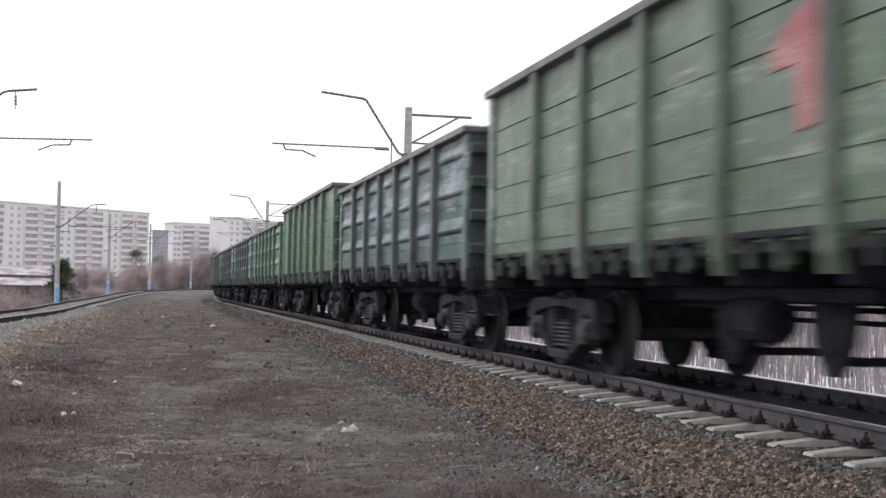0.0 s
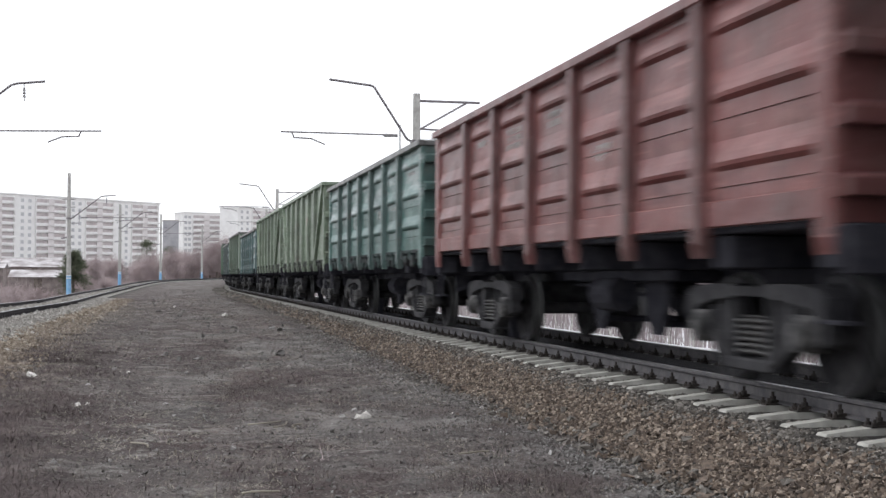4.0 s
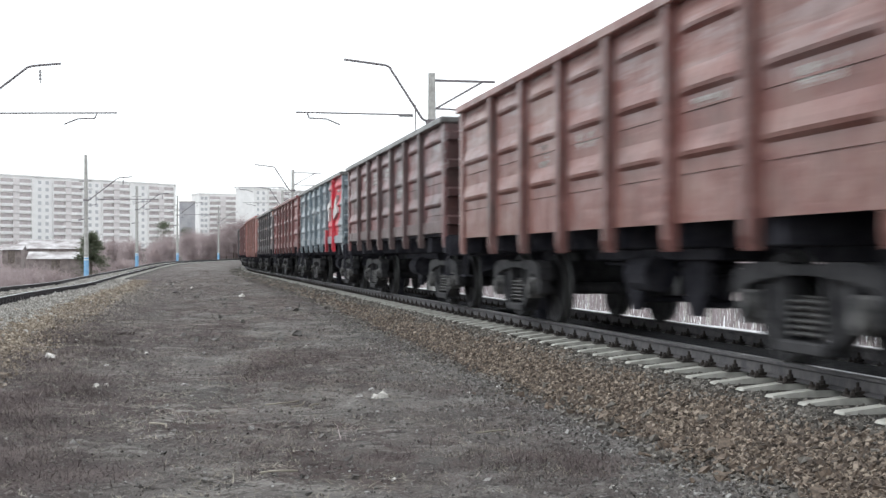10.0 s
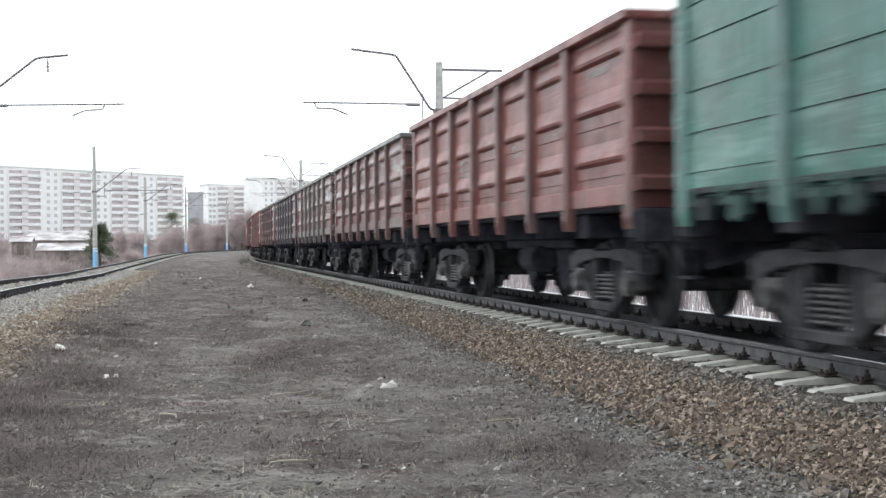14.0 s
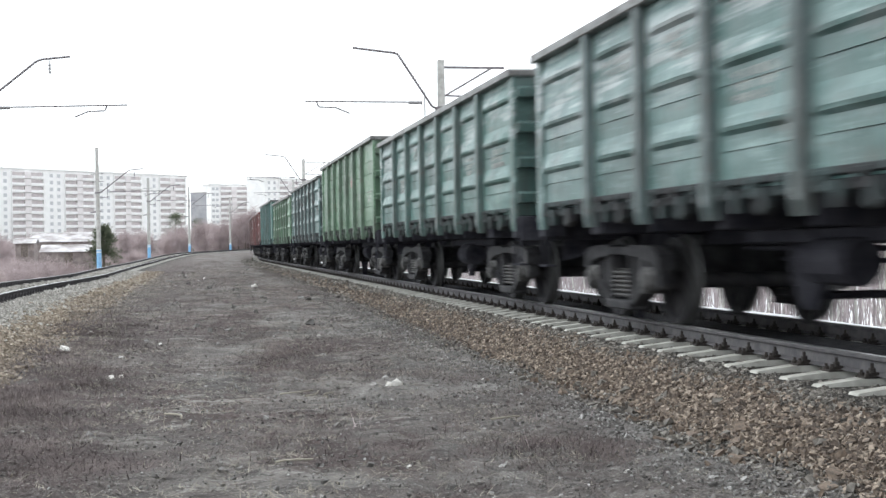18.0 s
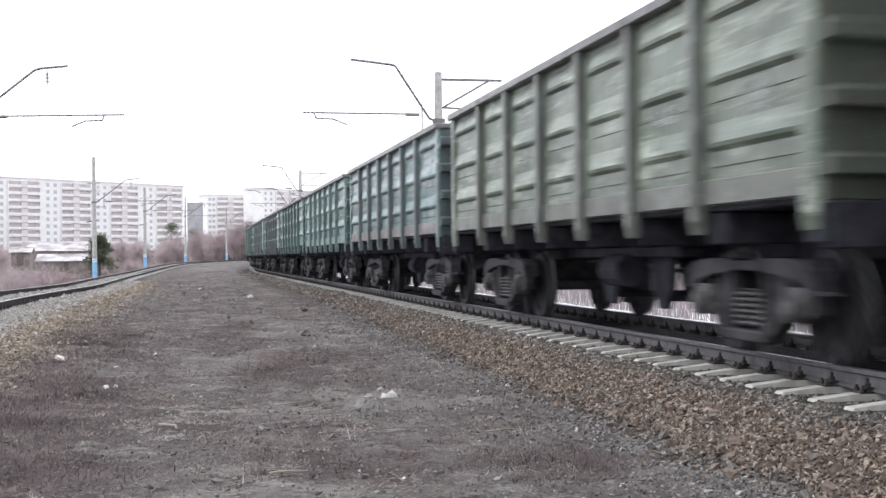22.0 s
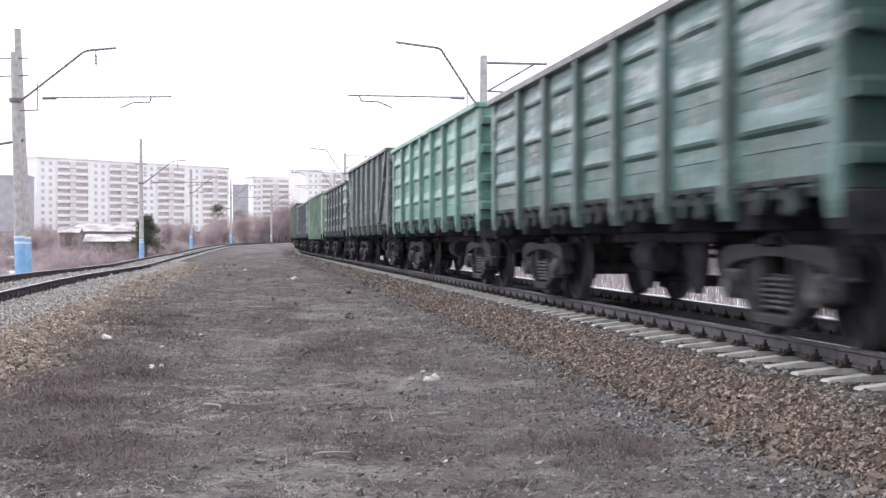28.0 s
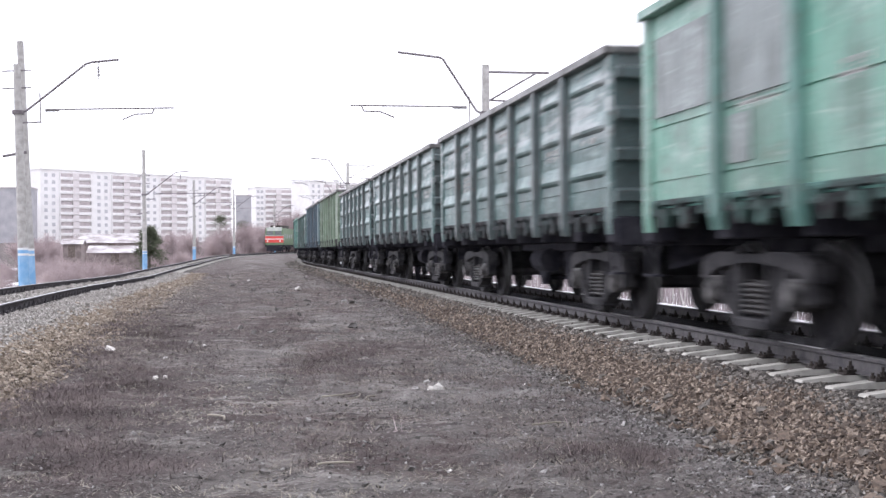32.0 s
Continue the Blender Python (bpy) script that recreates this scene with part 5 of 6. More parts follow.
def loggia_mesh(w):
    bm = bmesh.new()
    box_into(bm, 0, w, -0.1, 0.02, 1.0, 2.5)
    n0 = len(bm.faces)
    box_into(bm, 0, w, -0.9, -0.8, 0.0, 1.05)
    box_into(bm, w * 0.4, w * 0.6, -0.92, 0.0, 0.0, 2.6)
    box_into(bm, -0.15, 0, -0.9, 0, 0, 2.75)
    box_into(bm, w, w + 0.15, -0.9, 0, 0, 2.75)
    bm.faces.ensure_lookup_table()
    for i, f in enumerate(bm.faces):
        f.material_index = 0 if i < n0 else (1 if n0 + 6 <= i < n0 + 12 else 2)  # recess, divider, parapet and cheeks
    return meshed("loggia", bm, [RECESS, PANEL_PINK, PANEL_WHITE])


def build_town():
    build_block("apartment_block", -8.6, -0.28, 515, 575, 34.0, 11, "long white panel apartment block with pink loggias", 4)
    build_block("apartment_block", 0.75, 3.15, 640, 650, 33.5, 10, "white panel apartment block behind bare trees", 2)
    build_block("apartment_block", 3.2, 6.6, 620, 660, 35.5, 11, "pale panel apartment block beyond the train", 2)
    for a, b, d, top in ((-0.15, 0.55, 600, 27.5), (-12.0, -9.0, 480, 25.0)):
        x0, x1 = d * math.tan(radians(a)), d * math.tan(radians(b))
        root = tagged(new("tower_block"), "plain dark grey block in the haze", "building")
        root.matrix_basis = pose(x0, d, 0)
        bm = bmesh.new()
        box_into(bm, 0, x1 - x0, 0, 14, -4, top - 0.4)
        part("wall", bm, PANEL_GREY, root)
        bm = bmesh.new()
        box_into(bm, -0.2, x1 - x0 + 0.2, -0.2, 14.2, top - 0.4, top)
        part("roof", bm, RECESS, root)
    # patches of old snow in the dip beyond the second track, spread to brighten the thicket
    ss, ls = steps((40, 270, 3)), steps((-75, -19, 2))
    verts, faces = [], []
    for s in ss:
        for l in ls:
            x, y, _a = along(s, l)
            verts.append((x + 0.8 * noise.noise((x, y, 1)), y + 0.8 * noise.noise((x, y, 7)), ground_z(x, y) + 0.1))
    w = len(ls)
    for j in range(len(ss) - 1):
        for i in range(w - 1):
            if noise.noise((ss[j] * 0.07, ls[i] * 0.12, 3)) + 0.4 * noise.noise((ss[j] * 0.3, ls[i] * 0.4, 6)) > -0.12:
                faces.append((j * w + i, j * w + i + 1, (j + 1) * w + i + 1, (j + 1) * w + i))
    tagged(new("snow_patches", raw_mesh("snow_patches", verts, faces, SNOW)), "thawing patches of old snow among the shrubs", "snow", kind="structure")
    # low sheds with snow on their roofs, in the dip beyond the second track
    for b, d, w, deep, eave, ridge in ((-5.6, 185, 9.4, 8, 2.2, 3.5), (-5.45, 150, 6.0, 5, 0.8, 1.6), (-7.3, 178, 2.4, 4, 2.0, 2.7)):
        x, y = d * math.sin(radians(b)), d * math.cos(radians(b))
        z = ground_z(x, y)
        root = tagged(new("shed"), "low dark shed with snow on the roof", "shed")
        root.matrix_basis = pose(x, y, 0)
        bm = bmesh.new()
        box_into(bm, -w / 2, w / 2, 0, deep, z - 0.3, eave)
        part("wall", bm, SHED, root)
        bm = bmesh.new()
        poly_into(bm, [(-0.4, eave - 0.05), (deep * 0.5, ridge), (deep + 0.4, eave - 0.05), (deep * 0.5, ridge - 0.25)], "x", -w / 2 - 0.3, w / 2 + 0.3)
        part("roof", bm, ROOF_SNOW, root, "snow-covered roof")
        bm = bmesh.new()
        box_into(bm, -0.5, 0.4, -0.04, 0.02, eave - 1.9, eave - 0.2)
        part("door", bm, BARK, root)


# ---- plants ----
def twig_cloud(name, count, height, spread, seed, mat, thick=0.012, fork=3):
    """Bare branching stems as slim three-sided spikes."""
    rng = random.Random(seed)
    verts, faces = [], []

    def spike(a, b, r):
        d = (b - a).normalized()
        u = d.orthogonal().normalized()
        v = d.cross(u)
        k = len(verts)
        for q in range(3):
            an = q * 2.094
            verts.append(tuple(a + (u * math.cos(an) + v * math.sin(an)) * r))
        verts.append(tuple(b))
        faces.extend(((k, k + 1, k + 3), (k + 1, k + 2, k + 3), (k + 2, k, k + 3)))
    for _ in range(count):
        an = rng.uniform(0, 6.283)
        lean = rng.uniform(0.0, 1.0)
        base = Vector((math.cos(an), math.sin(an), 0)) * rng.uniform(0, spread * 0.3)
        tip = Vector((math.cos(an) * spread * lean, math.sin(an) * spread * lean, height * rng.uniform(0.55, 1.0) * (1 - 0.35 * lean)))
        spike(base, tip, thick * 1.6)
        for _ in range(fork):
            u = rng.uniform(0.3, 0.85)
            p = base.lerp(tip, u)
            d = Vector((rng.gauss(0, 1), rng.gauss(0, 1), rng.uniform(0.5, 1.6))).normalized() * height * rng.uniform(0.15, 0.35)
            spike(p, p + d, thick)
            q = p + d * 0.5
            d2 = (d + Vector((rng.gauss(0, 1), rng.gauss(0, 1), rng.gauss(0, 0.5))) * height * 0.18) * 0.5
            spike(q, q + d2, thick * 0.7)
    return raw_mesh(name, verts, faces, mat)


def build_plants():
    rng = random.Random(21)
    shrubs = [twig_cloud("shrub", 90, 2.6, 1.9, k, TWIG, 0.014, 5) for k in range(4)]
    # thicket in the dip beyond the second track
    for k in range(225):
        s = rng.uniform(38, 235)
        lat = LEFT - 5.5 - rng.random() ** 0.8 * (14 + s * 0.09)
        x, y, _ = along(s, lat)
        b = math.degrees(math.atan2(x, y))
        if b < -20:
            continue
        ob = new("shrub", rng.choice(shrubs))
        sc = rng.uniform(0.75, 1.25)
        ob.matrix_basis = pose(x, y, ground_z(x, y) - 0.05, 0, 0, rng.uniform(0, 360)) @ Matrix.Diagonal((sc, sc, sc * rng.uniform(0.8, 1.15), 1))
        tagged(ob, "bare reddish-brown shrub in the thicket beside the line", "shrub", "shrubs beside the second track")
    # bare trees behind, and the tall clump where the line bends away
    crowns = [twig_cloud("crown", 140, 6.0, 2.6, 40 + k, TWIG, 0.021, 6) for k in range(3)]
    trunk_bm = bmesh.new()
    tube_into(trunk_bm, (0, 0, -0.3), (0.1, 0.05, 3.2), 0.16, 0.07, 7)
    trunk = meshed("trunk", trunk_bm, BARK)
    spots = []
    for k in range(34):
        b, d = rng.uniform(-9.8, -0.4), rng.uniform(190, 300)
        spots.append((d * math.sin(radians(b)), d * math.cos(radians(b)), rng.uniform(0.6, 1.15)))
    for k in range(46):
        b, d = rng.uniform(0.2, 4.6), rng.uniform(250, 330)
        spots.append((d * math.sin(radians(b)), d * math.cos(radians(b)), rng.uniform(0.85, 1.35)))
    for x, y, sc in spots:
        root = tagged(new("bare_tree"), "leafless grey-brown tree in the distance", "tree", "bare trees")
        root.matrix_basis = pose(x, y, ground_z(x, y), 0, 0, rng.uniform(0, 360)) @ Matrix.Diagonal((sc, sc, sc, 1))
        child("trunk", trunk, root)
        child("crown", rng.choice(crowns), root, pose(0, 0, 1.6))
    # pines
    for b, d, h, slim in ((-3.98, 112, 4.1, 0.3), (-0.85, 285, 11.8, 0.25), (0.2, 290, 10.6, 0.25)):
        x, y = d * math.sin(radians(b)), d * math.cos(radians(b))
        z = ground_z(x, y)
        root = tagged(new("pine_tree"), "young dark green pine in the thicket", "tree", "pines")
        root.matrix_basis = pose(x, y, z)
        bm = bmesh.new()
        tube_into(bm, (0, 0, -0.3), (0, 0, h * 0.95), 0.12, 0.03, 7)
        part("trunk", bm, BARK, root)
        verts, faces = [], []
        for c in range(44):
            u = rng.random() ** 0.8
            an = rng.uniform(0, 6.283)
            rad = h * slim * (1.05 - u) ** 0.6 * rng.random() ** 0.5
            mid = Vector((math.cos(an) * rad, math.sin(an) * rad, h * (0.1 + 0.84 * u)))
            size = h * 0.115 * (1.25 - 0.6 * u) * rng.uniform(0.7, 1.2)
            for _ in range(190):
                o = Vector((rng.gauss(0, 1), rng.gauss(0, 1), rng.gauss(0, 0.6))) * size * 0.6
                p = mid + o
                d3 = (o.normalized() * 0.7 + Vector((math.cos(an), math.sin(an), rng.uniform(-0.2, 0.8)))).normalized() * rng.uniform(0.12, 0.28)
                sd = Vector((rng.gauss(0, 1), rng.gauss(0, 1), rng.gauss(0, 1))).normalized() * 0.04
                q = len(verts)
                verts += [tuple(p - sd), tuple(p + sd), tuple(p + d3)]
                faces.append((q, q + 1, q + 2))
        child("crown", raw_mesh("crown", verts, faces, NEEDLE), root)
    # birches in the snow behind the goods track
    tops = [twig_cloud("crown", 34, 4.2, 1.3, 70 + k, TWIG, 0.014, 4) for k in range(3)]
    trunks = []
    for k in range(3):
        bm = bmesh.new()
        z = -0.3
        p = Vector((0, 0, z))
        for i in range(4):
            q = p + Vector((rng.gauss(0, 0.07), rng.gauss(0, 0.07), 1.5))
            tube_into(bm, p, q, 0.075 - 0.015 * i, 0.06 - 0.015 * i, 7)
            p = q
        trunks.append(meshed("trunk", bm, BIRCH))
    scrub = [twig_cloud('shrub', 60, 2.4, 1.0, 90 + k, TWIG, 0.014, 3) for k in range(3)]
    for k in range(60):
        s, lat = rng.uniform(-2, 80), rng.uniform(9, 30)
        x, y, _ = along(s, lat)
        ob = tagged(new('shrub', rng.choice(scrub)), 'leafless scrub standing in the snow', 'shrub', 'scrub behind the goods line')
        ob.matrix_basis = pose(x, y, ground_z(x, y), 0, 0, rng.uniform(0, 360))
    for k in range(200):
        s = rng.uniform(0, 75)
        lat = rng.uniform(6.5, 34)
        x, y, _ = along(s, lat)
        root = tagged(new("birch_tree"), "thin bare birch standing in old snow", "tree", "birches")
        sc = rng.uniform(0.55, 0.95)
        root.matrix_basis = pose(x, y, ground_z(x, y), rng.gauss(0, 3), rng.gauss(0, 3), rng.uniform(0, 360)) @ Matrix.Diagonal((sc, sc, sc * 0.8, 1))
        child("trunk", rng.choice(trunks), root)
        child("crown", rng.choice(tops), root, pose(0, 0, 2.2))


def build_saplings():
    """The close-set saplings and brushwood standing in the snow behind the goods line."""
    rng = random.Random(77)
    for name, mat, count, thick, label in (("brushwood", BRUSH, 17000, 0.013, "dense grey-pink brushwood in the snow"), ("saplings", BIRCH, 1500, 0.026, "crowd of thin pale saplings in the snow")):
        verts, faces = [], []
        for _ in range(count):
            s, lat = -6 + 120 * rng.random() ** 1.3, 3.75 + 26 * rng.random() ** 1.4
            x, y, _a = along(s, lat)
            z = ground_z(x, y)
            h = rng.uniform(1.0, 3.4)
            tip = Vector((x + rng.gauss(0, 0.25), y + rng.gauss(0, 0.25), z + h))
            k = len(verts)
            r = thick * rng.uniform(0.5, 1.3)
            for q in range(3):
                verts.append((x + r * math.cos(q * 2.094), y + r * math.sin(q * 2.094), z - 0.05))
            for q in range(3):
                verts.append((tip.x + 0.3 * r * math.cos(q * 2.094), tip.y + 0.3 * r * math.sin(q * 2.094), tip.z))
            for q in range(3):
                faces.append((k + q, k + (q + 1) % 3, k + 3 + (q + 1) % 3, k + 3 + q))
        tagged(new(name, raw_mesh(name, verts, faces, mat)), label, "brushwood", kind="stuff")


def blades(name, spots, mat, seed, tall=(0.05, 0.16), tuft=7, flat=0.85, thin=1.0, loose=0.09):
    """Dead stalks: most lie flat and matted, a few stand."""
    rng = random.Random(seed)
    verts, faces = [], []
    for x, y, z, k in spots:
        way = rng.uniform(0, 6.283)
        for _ in range(tuft):
            an = way + rng.gauss(0, 0.9)
            b = Vector((x + rng.gauss(0, loose), y + rng.gauss(0, loose), z))
            h = rng.uniform(*tall) * k
            if rng.random() < flat:
                tip = b + Vector((math.cos(an) * h * 1.5, math.sin(an) * h * 1.5, rng.uniform(0.004, 0.03)))
            else:
                lean = rng.uniform(0.2, 1.7)
                tip = b + Vector((math.cos(an) * h * lean, math.sin(an) * h * lean, h / (1 + 0.6 * lean)))
            sd = Vector((math.sin(an), -math.cos(an), 0)) * rng.uniform(0.0025, 0.006) * thin
            q = len(verts)
            verts += [tuple(b - sd), tuple(b + sd), tuple(tip + Vector((0, 0, 0.003)))]
            faces.append((q, q + 1, q + 2))
    return raw_mesh(name, verts, faces, mat)


def build_litter():
    rng = random.Random(8)

    def spot(y0, y1, x0=-3.2, x1=3.8):
        y = y0 + (y1 - y0) * rng.random() ** 1.4
        x = rng.uniform(x0, x1)
        return x, y, ground_z(x, y)
    dry, brown, tall = [], [], []
    for _ in range(30000):
        x, y, z = spot(6.5, 75)
        v = noise.noise((x * 0.7, y * 0.35, 7.0)) + 0.5 * noise.noise((x * 2.1, y * 1.4, 3.0))
        if v > 0.1 and rng.random() < 0.75:
            brown.append((x, y, z, rng.uniform(0.5, 1.0)))
        elif v > -0.3 and rng.random() < 0.75:
            dry.append((x, y, z, rng.uniform(0.4, 1.0)))
    # low soft weeds in patches: centre, half width, half length, clumps
    for cx, cy, rx, ry, count in ((-2.2, 22, 1.7, 7, 1900), (-3.6, 30, 1.0, 6, 500), (-1.6, 14.0, 0.9, 3.5, 1000), (-1.4, 10.2, 0.5, 1.5, 250), (0.9, 17, 0.9, 6, 500), (2.75, 9.0, 0.9, 1.2, 330),
                                  (3.0, 12.5, 0.9, 2.6, 430), (1.0, 9.8, 1.1, 1.2, 330), (0.8, 26, 2.4, 9, 1800), (0.6, 18.5, 1.4, 4, 700), (0.8, 46, 3.0, 12, 1500), (2.3, 17, 0.8, 5, 500), (-1.9, 17.5, 0.9, 3.5, 1100), (-1.7, 11.8, 0.7, 2.2, 800), (-2.6, 25, 1.0, 6, 900), (-0.9, 9.0, 0.6, 0.9, 250)):
        for _ in range(count):
            x, y = rng.gauss(cx, rx * 0.55), rng.gauss(cy, ry * 0.55)
            if y > 7 and noise.noise((x * 1.3, y * 0.8, 5.0)) + 0.5 * noise.noise((x * 3.3, y * 2.2, 2.0)) > -0.08:
                tall.append((x, y, ground_z(x, y), rng.uniform(0.5, 1.15)))
    # weeds creeping over the toe of the second track's bank
    for _ in range(2400):
        l = rng.gauss(3.2, 0.5)
        at = rng.uniform(13, 75)
        x, y, _a = along(at, LEFT + l)
        if noise.noise((x * 0.8, y * 0.5, 6.0)) > -0.2:
            tall.append((x, y, max(ground_z(x, y), -0.25 - 0.265 * (l - 1.62) + lift(at, LEFT + l)), rng.uniform(0.6, 1.3)))
    # and over the toe of the goods track's bank
    for _ in range(1500):
        l = rng.gauss(-2.25, 0.22)
        x, y, _a = along(rng.uniform(17, 75), l)
        if noise.noise((x * 0.8, y * 0.4, 2.0)) > -0.25:
            tall.append((x, y, max(ground_z(x, y), -0.62 + 0.6 * (l + 2.12)), rng.uniform(0.6, 1.3)))
    for _ in range(2600):
        x, y, _a = along(rng.uniform(32, 120), rng.gauss(-5.3, 1.5))
        if noise.noise((x * 0.5, y * 0.2, 9.0)) > -0.15:
            tall.append((x, y, ground_z(x, y), rng.uniform(1.0, 2.2)))
    # straw along the foot of the second track's bank
    for _ in range(1500):
        x, y, _a = along(rng.uniform(15, 60), LEFT + rng.gauss(3.3, 0.4))
        dry.append((x, y, ground_z(x, y) + 0.03, rng.uniform(0.6, 1.4)))
    tagged(new("dry_grass", blades("dry_grass", dry, STRAW, 1, (0.04, 0.13), 5, 0.95, 0.8)), "flattened straw-coloured dry grass", "grass", kind="stuff")
    tagged(new("brown_grass", blades("brown_grass", brown, DARK_STRAW, 2, (0.04, 0.12), 6, 0.95)), "matted brown dead weeds on the strip", "grass", kind="stuff")
    tagged(new("weed_stalks", blades("weed_stalks", tall, WEED, 3, (0.04, 0.13), 34, 0.9, 0.6, 0.26)), "low soft clumps of dead purple-brown weeds", "weeds", kind="stuff")
    bushes = []
    for cx, cy, rx, ry, count in ((-2.1, 21, 1.2, 5.5, 420), (-1.55, 13.5, 0.7, 2.6, 170), (-1.45, 10.3, 0.35, 0.8, 40), (2.75, 9.0, 0.5, 0.6, 40), (1.0, 16.5, 0.6, 3.0, 50), (-3.2, 30, 0.9, 5, 120)):
        for _ in range(count):
            x, y = rng.gauss(cx, rx * 0.6), rng.gauss(cy, ry * 0.6)
            if y > 8.2 and noise.noise((x * 1.3, y * 0.8, 5.0)) > -0.15:
                bushes.append((x, y, ground_z(x, y), rng.uniform(0.6, 1.25)))
    tagged(new("weed_bushes", blades("weed_bushes", bushes, WEED, 5, (0.06, 0.15), 60, 0.3, 0.42, 0.13)), "rounded bushy clumps of dead brown weeds", "weeds", kind="stuff")
    clods = []
    for _ in range(3000):
        x, y, z = spot(6.5, 60)
        clods.append((x, y, z - 0.002, rng.uniform(0.006, 0.016)))
    tagged(new("clods", stone_cloud("clods", clods, CLOD, 0.5)), "crumbled clods and litter on the trodden earth", "earth", kind="stuff")
    stalks = []
    for _ in range(70):
        x, y, z = spot(9, 45)
        stalks += [(x + rng.gauss(0, 0.04), y + rng.gauss(0, 0.04), z, rng.uniform(0.7, 1.5)) for _ in range(rng.choice((1, 2, 4)))]
    tagged(new("dry_stalks", blades("dry_stalks", stalks, TWIG, 9, (0.1, 0.2), 2, 0.35, 0.6)), "single tall dead stalks on the strip", "weeds", kind="stuff")
    for x, y, turn, size in ((0.66, 8.75, 20, 0.26), (1.2, 13.1, 60, 0.5), (1.05, 13.3, 40, 0.45), (1.35, 13.0, 75, 0.4), (-0.2, 11.2, 110, 0.35), (2.6, 10.4, 10, 0.3)):
        bm = bmesh.new()
        pts = [Vector((size * (u - 0.5), 0.12 * size * math.sin(u * 4 + turn), 0.012 + 0.03 * u * (1 - u))) for u in (0, 0.25, 0.5, 0.75, 1)]
        for a, b in zip(pts, pts[1:]):
            tube_into(bm, a, b, 0.009, 0.007, 6)
        ob = new("fallen_twig", meshed("fallen_twig", bm, STRAW))
        ob.matrix_basis = pose(x, y, ground_z(x, y) + 0.012, 0, 0, turn)
        tagged(ob, "pale dry twig lying on the earth", "twig", "fallen twigs")
    peb = []
    for _ in range(11000):
        x, y, z = spot(6.5, 50)
        peb.append((x, y, z + 0.003, rng.uniform(0.005, 0.014) * (2.4 if rng.random() < 0.06 else 1)))
    for _ in range(7000):
        x, y, _a = along(6.5 + 24 * rng.random() ** 1.5, -2.15 - abs(rng.gauss(0, 0.55)))
        peb.append((x, y, ground_z(x, y) + 0.004, rng.uniform(0.005, 0.016)))
    # flat pale lumps scattered farther off
    for _ in range(110):
        x, y, _a = along(rng.uniform(20, 75), rng.uniform(-7.2, -2.6))
        peb.append((x, y, ground_z(x, y) + 0.012, rng.uniform(0.03, 0.075)))
    tagged(new("pebbles", stone_cloud("pebbles", peb, PEBBLE)), "scattered grit and pebbles on the earth", "gravel", kind="stuff")
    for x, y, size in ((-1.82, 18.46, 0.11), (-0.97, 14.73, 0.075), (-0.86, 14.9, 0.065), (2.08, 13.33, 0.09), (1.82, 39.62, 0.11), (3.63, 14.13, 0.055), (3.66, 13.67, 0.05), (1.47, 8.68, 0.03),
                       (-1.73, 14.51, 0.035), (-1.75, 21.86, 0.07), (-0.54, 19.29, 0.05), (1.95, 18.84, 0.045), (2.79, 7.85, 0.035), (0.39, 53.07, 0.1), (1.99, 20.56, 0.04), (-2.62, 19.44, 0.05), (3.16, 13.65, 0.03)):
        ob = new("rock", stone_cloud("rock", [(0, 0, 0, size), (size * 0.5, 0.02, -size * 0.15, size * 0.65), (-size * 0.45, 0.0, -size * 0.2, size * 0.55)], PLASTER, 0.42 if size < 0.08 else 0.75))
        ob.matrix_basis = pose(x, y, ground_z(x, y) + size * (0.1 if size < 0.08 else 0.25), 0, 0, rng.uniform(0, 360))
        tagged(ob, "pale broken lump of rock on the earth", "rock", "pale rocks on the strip")


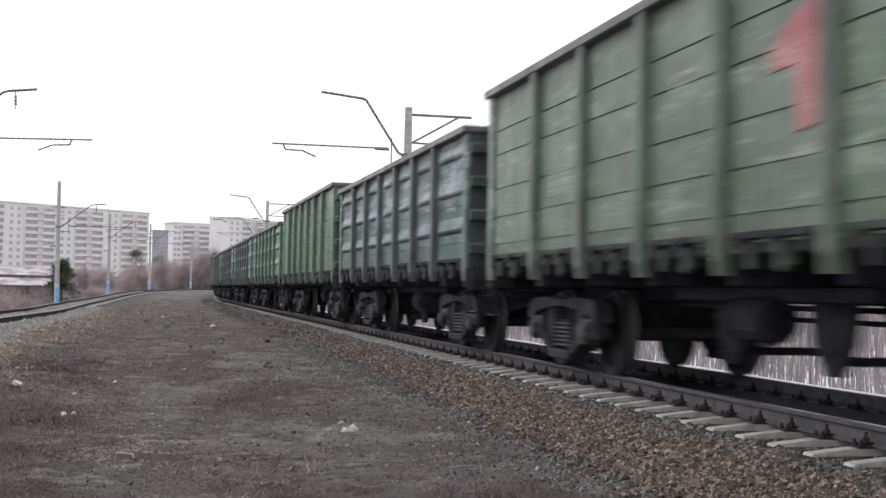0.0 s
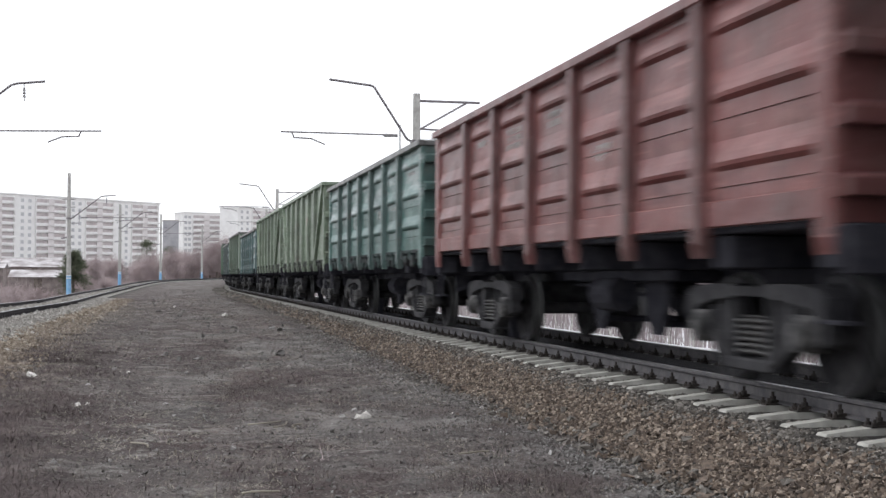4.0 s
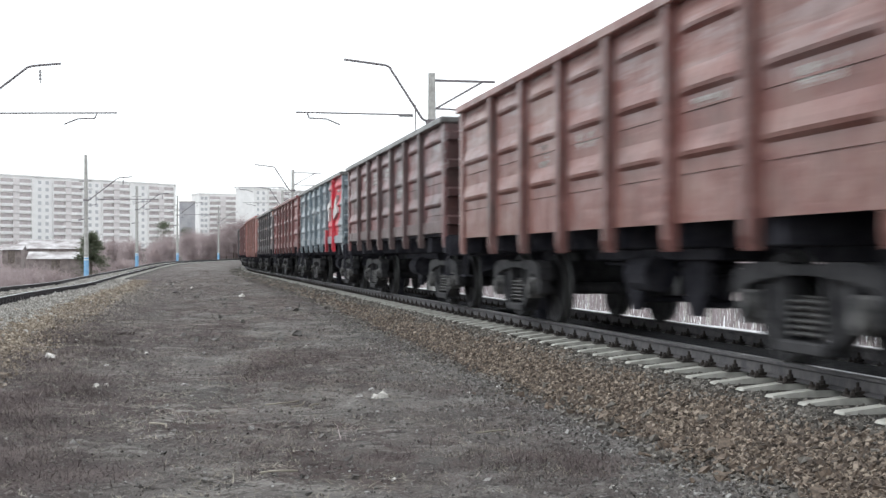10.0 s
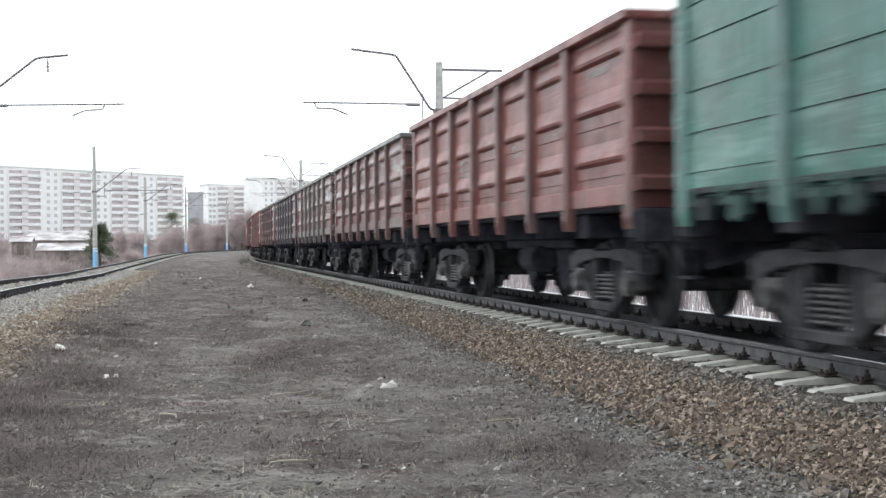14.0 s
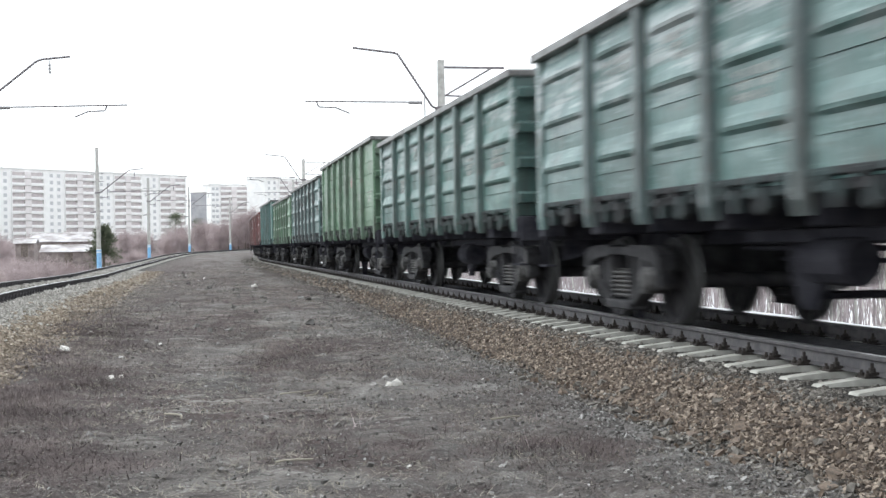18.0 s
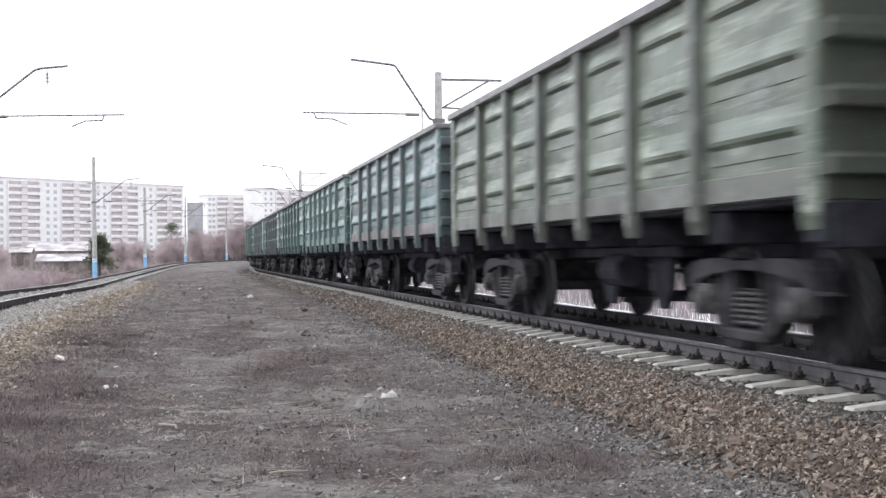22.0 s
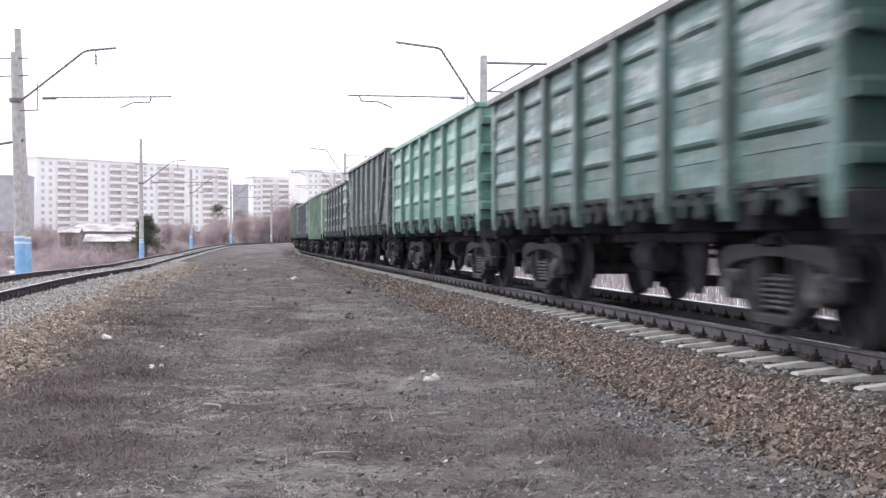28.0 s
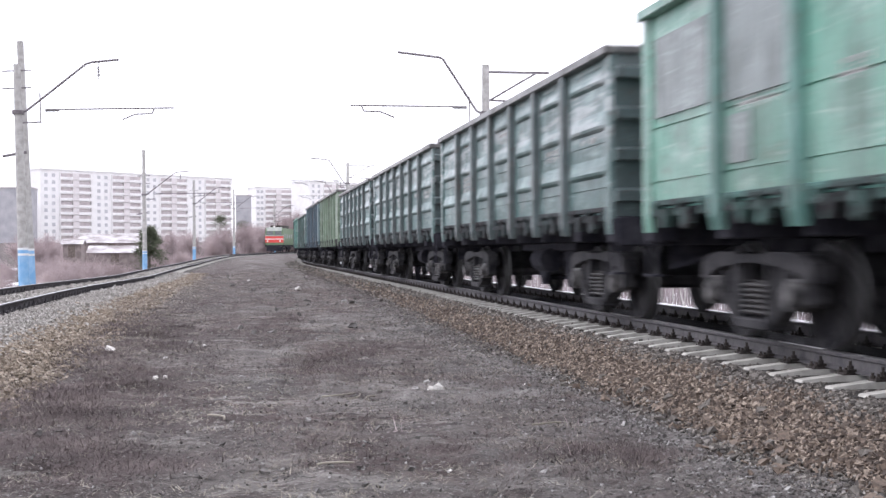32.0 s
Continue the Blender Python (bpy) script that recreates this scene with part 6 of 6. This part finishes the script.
# ---- the oncoming locomotive ----
def build_locomotive():
    root = tagged(new("electric_locomotive"), "green electric locomotive with a red and white front, oncoming", "locomotive")
    L, W = 15.5, 1.52
    bm = bmesh.new()
    prof = [(-L / 2, 1.3), (-L / 2, 4.0), (-L / 2 + 0.3, 4.25), (L / 2 - 0.75, 4.25), (L / 2 - 0.3, 3.8), (L / 2 - 0.08, 2.6), (L / 2, 1.3)]
    poly_into(bm, prof, "y", -W, W)
    bmesh.ops.bevel(bm, geom=[e for e in bm.edges], offset=0.06, segments=2, affect="EDGES")
    part("body", bm, LOCO_GREEN, root)
    for nm, z0, z1, mat, label in (("skirt", 1.3, 1.72, LOCO_GREEN, "dull green skirt"), ("front_apron", 1.72, 2.26, LOCO_RED, "red lower front"), ("pale_stripe", 2.26, 2.42, LOCO_WHITE, "pale stripe"),
                                   ("red_stripe", 2.42, 2.84, LOCO_RED, "red stripe"), ("grey_stripe", 2.84, 3.0, LOCO_GREY, "grey stripe")):
        bm = bmesh.new()
        slope = lambda z: L / 2 + 0.06 - 0.1 * (z - 1.3)
        poly_into(bm, [(L / 2 - 1.3, z0), (L / 2 - 1.3, z1), (slope(z1), z1), (slope(z0), z0)], "y", -W - 0.03, W + 0.03)
        part(nm, bm, mat, root, label)
    bm = bmesh.new()
    poly_into(bm, [(L / 2 - 1.0, 3.75), (L / 2 - 0.24, 3.78), (L / 2 - 0.68, 4.4), (L / 2 - 1.0, 4.42)], "y", -1.3, 1.3)
    part("cab_roof", bm, LOCO_GREY, root, "grey-green cab roof")
    for y in (-0.72, 0.72):
        bm = bmesh.new()
        poly_into(bm, [(L / 2 - 0.2, 3.05), (L / 2 - 0.1, 3.05), (L / 2 - 0.22, 3.7), (L / 2 - 0.35, 3.7)], "y", y - 0.58, y + 0.58)
        part("windscreen", bm, CAB_GLASS, root)
        bm = bmesh.new()
        tube_into(bm, (L / 2 - 0.1, y * 1.5, 1.98), (L / 2 + 0.1, y * 1.5, 1.98), 0.13, sides=10)
        part("lamp", bm, LOCO_WHITE, root)
    bm = bmesh.new()
    tube_into(bm, (L / 2 - 0.75, 0, 4.5), (L / 2 - 0.45, 0, 4.5), 0.19, sides=12)
    part("headlight", bm, LOCO_WHITE, root)
    bm = bmesh.new()
    box_into(bm, L / 2 - 0.3, L / 2 + 0.12, -1.5, 1.5, 0.95, 1.32, 0.03)
    box_into(bm, L / 2 - 0.2, L / 2 + 0.02, -1.3, 1.3, 0.25, 0.95, 0.03)
    part("buffer_beam", bm, UNDER, root)
    bm = bmesh.new()
    box_into(bm, -L / 2 + 0.3, L / 2 - 0.4, -1.4, 1.4, 0.95, 1.3)
    part("underframe", bm, UNDER, root)
    bm = bmesh.new()
    box_into(bm, -5.2, 5.6, -0.9, 0.9, 4.2, 4.75)
    ring_tube(bm, [(2.0, 0, 4.7), (3.9, 0, 5.1), (2.2, 0, 5.6)], 0.04)
    tube_into(bm, (2.2, -0.85, 5.6), (2.2, 0.85, 5.6), 0.04, sides=6)
    part("pantograph", bm, CLIP, root)
    for y in (-W - 0.01, W + 0.01):
        for x in (-4.5, -1.5, 1.5, 4.5):
            bm = bmesh.new()
            box_into(bm, x - 0.5, x + 0.5, y - 0.03, y + 0.03, 2.5, 3.2)
            part("side_window", bm, GLASS, root)
    for x in (-3.9, 3.9):
        bm = bmesh.new()
        box_into(bm, x - 2.1, x + 2.1, -1.15, -1.0, 0.45, 0.9, 0.03)
        box_into(bm, x - 2.1, x + 2.1, 1.0, 1.15, 0.45, 0.9, 0.03)
        for dx in (-1.45, 1.45):
            for y in (-0.78, 0.78):
                tube_into(bm, (x + dx, y - 0.07, 0.62), (x + dx, y + 0.07, 0.62), 0.62, sides=20)
        part("bogie", bm, UNDER, root)
    return root


# ---- building, then moving ----
def front_of_train(t):
    return float(np.interp(t, (0, 6, 9, 13, 19, 23, 28, 32), (16.40, 126.75, 182.0, 256.75, 368.4, 443.35, 536.35, 611.77)))


def motions():
    for n, root in WAGONS:
        rows = []
        for i in range(33):
            s = front_of_train(i) - PITCH * n - BODY / 2 + (0.13 if n in (33, 39) else 0.0)
            rows.append((i, on_track(s)))
        walk(root, rows)
    # every wheelset rolls at the train's speed: the front ones share one roll, the rear ones another
    for k, dx in enumerate((-0.925, 0.925)):
        first = WHEELS[k][0]
        rows = []
        for f in range(0, 32 * FPS + 1):
            t = f / FPS
            rows.append((t, Matrix.Translation((dx, 0, 0.475)) @ Matrix.Rotation(front_of_train(t) / 0.475, 4, "Y")))
        walk(first, rows)
        act, slot = first.animation_data.action, first.animation_data.action_slot
        for w in WHEELS[k][1:]:
            w.rotation_mode = "QUATERNION"
            w.animation_data_create()
            w.animation_data.action = act
            w.animation_data.action_slot = slot
    walk(LOCO, [(i, on_track(226 + 15.0 * (32 - i), 0.05, LEFT, True)) for i in range(33)])


build_ground()
build_tracks()
build_train()
build_masts()
build_town()
build_plants()
build_saplings()
build_litter()
LOCO = build_locomotive()
motions()
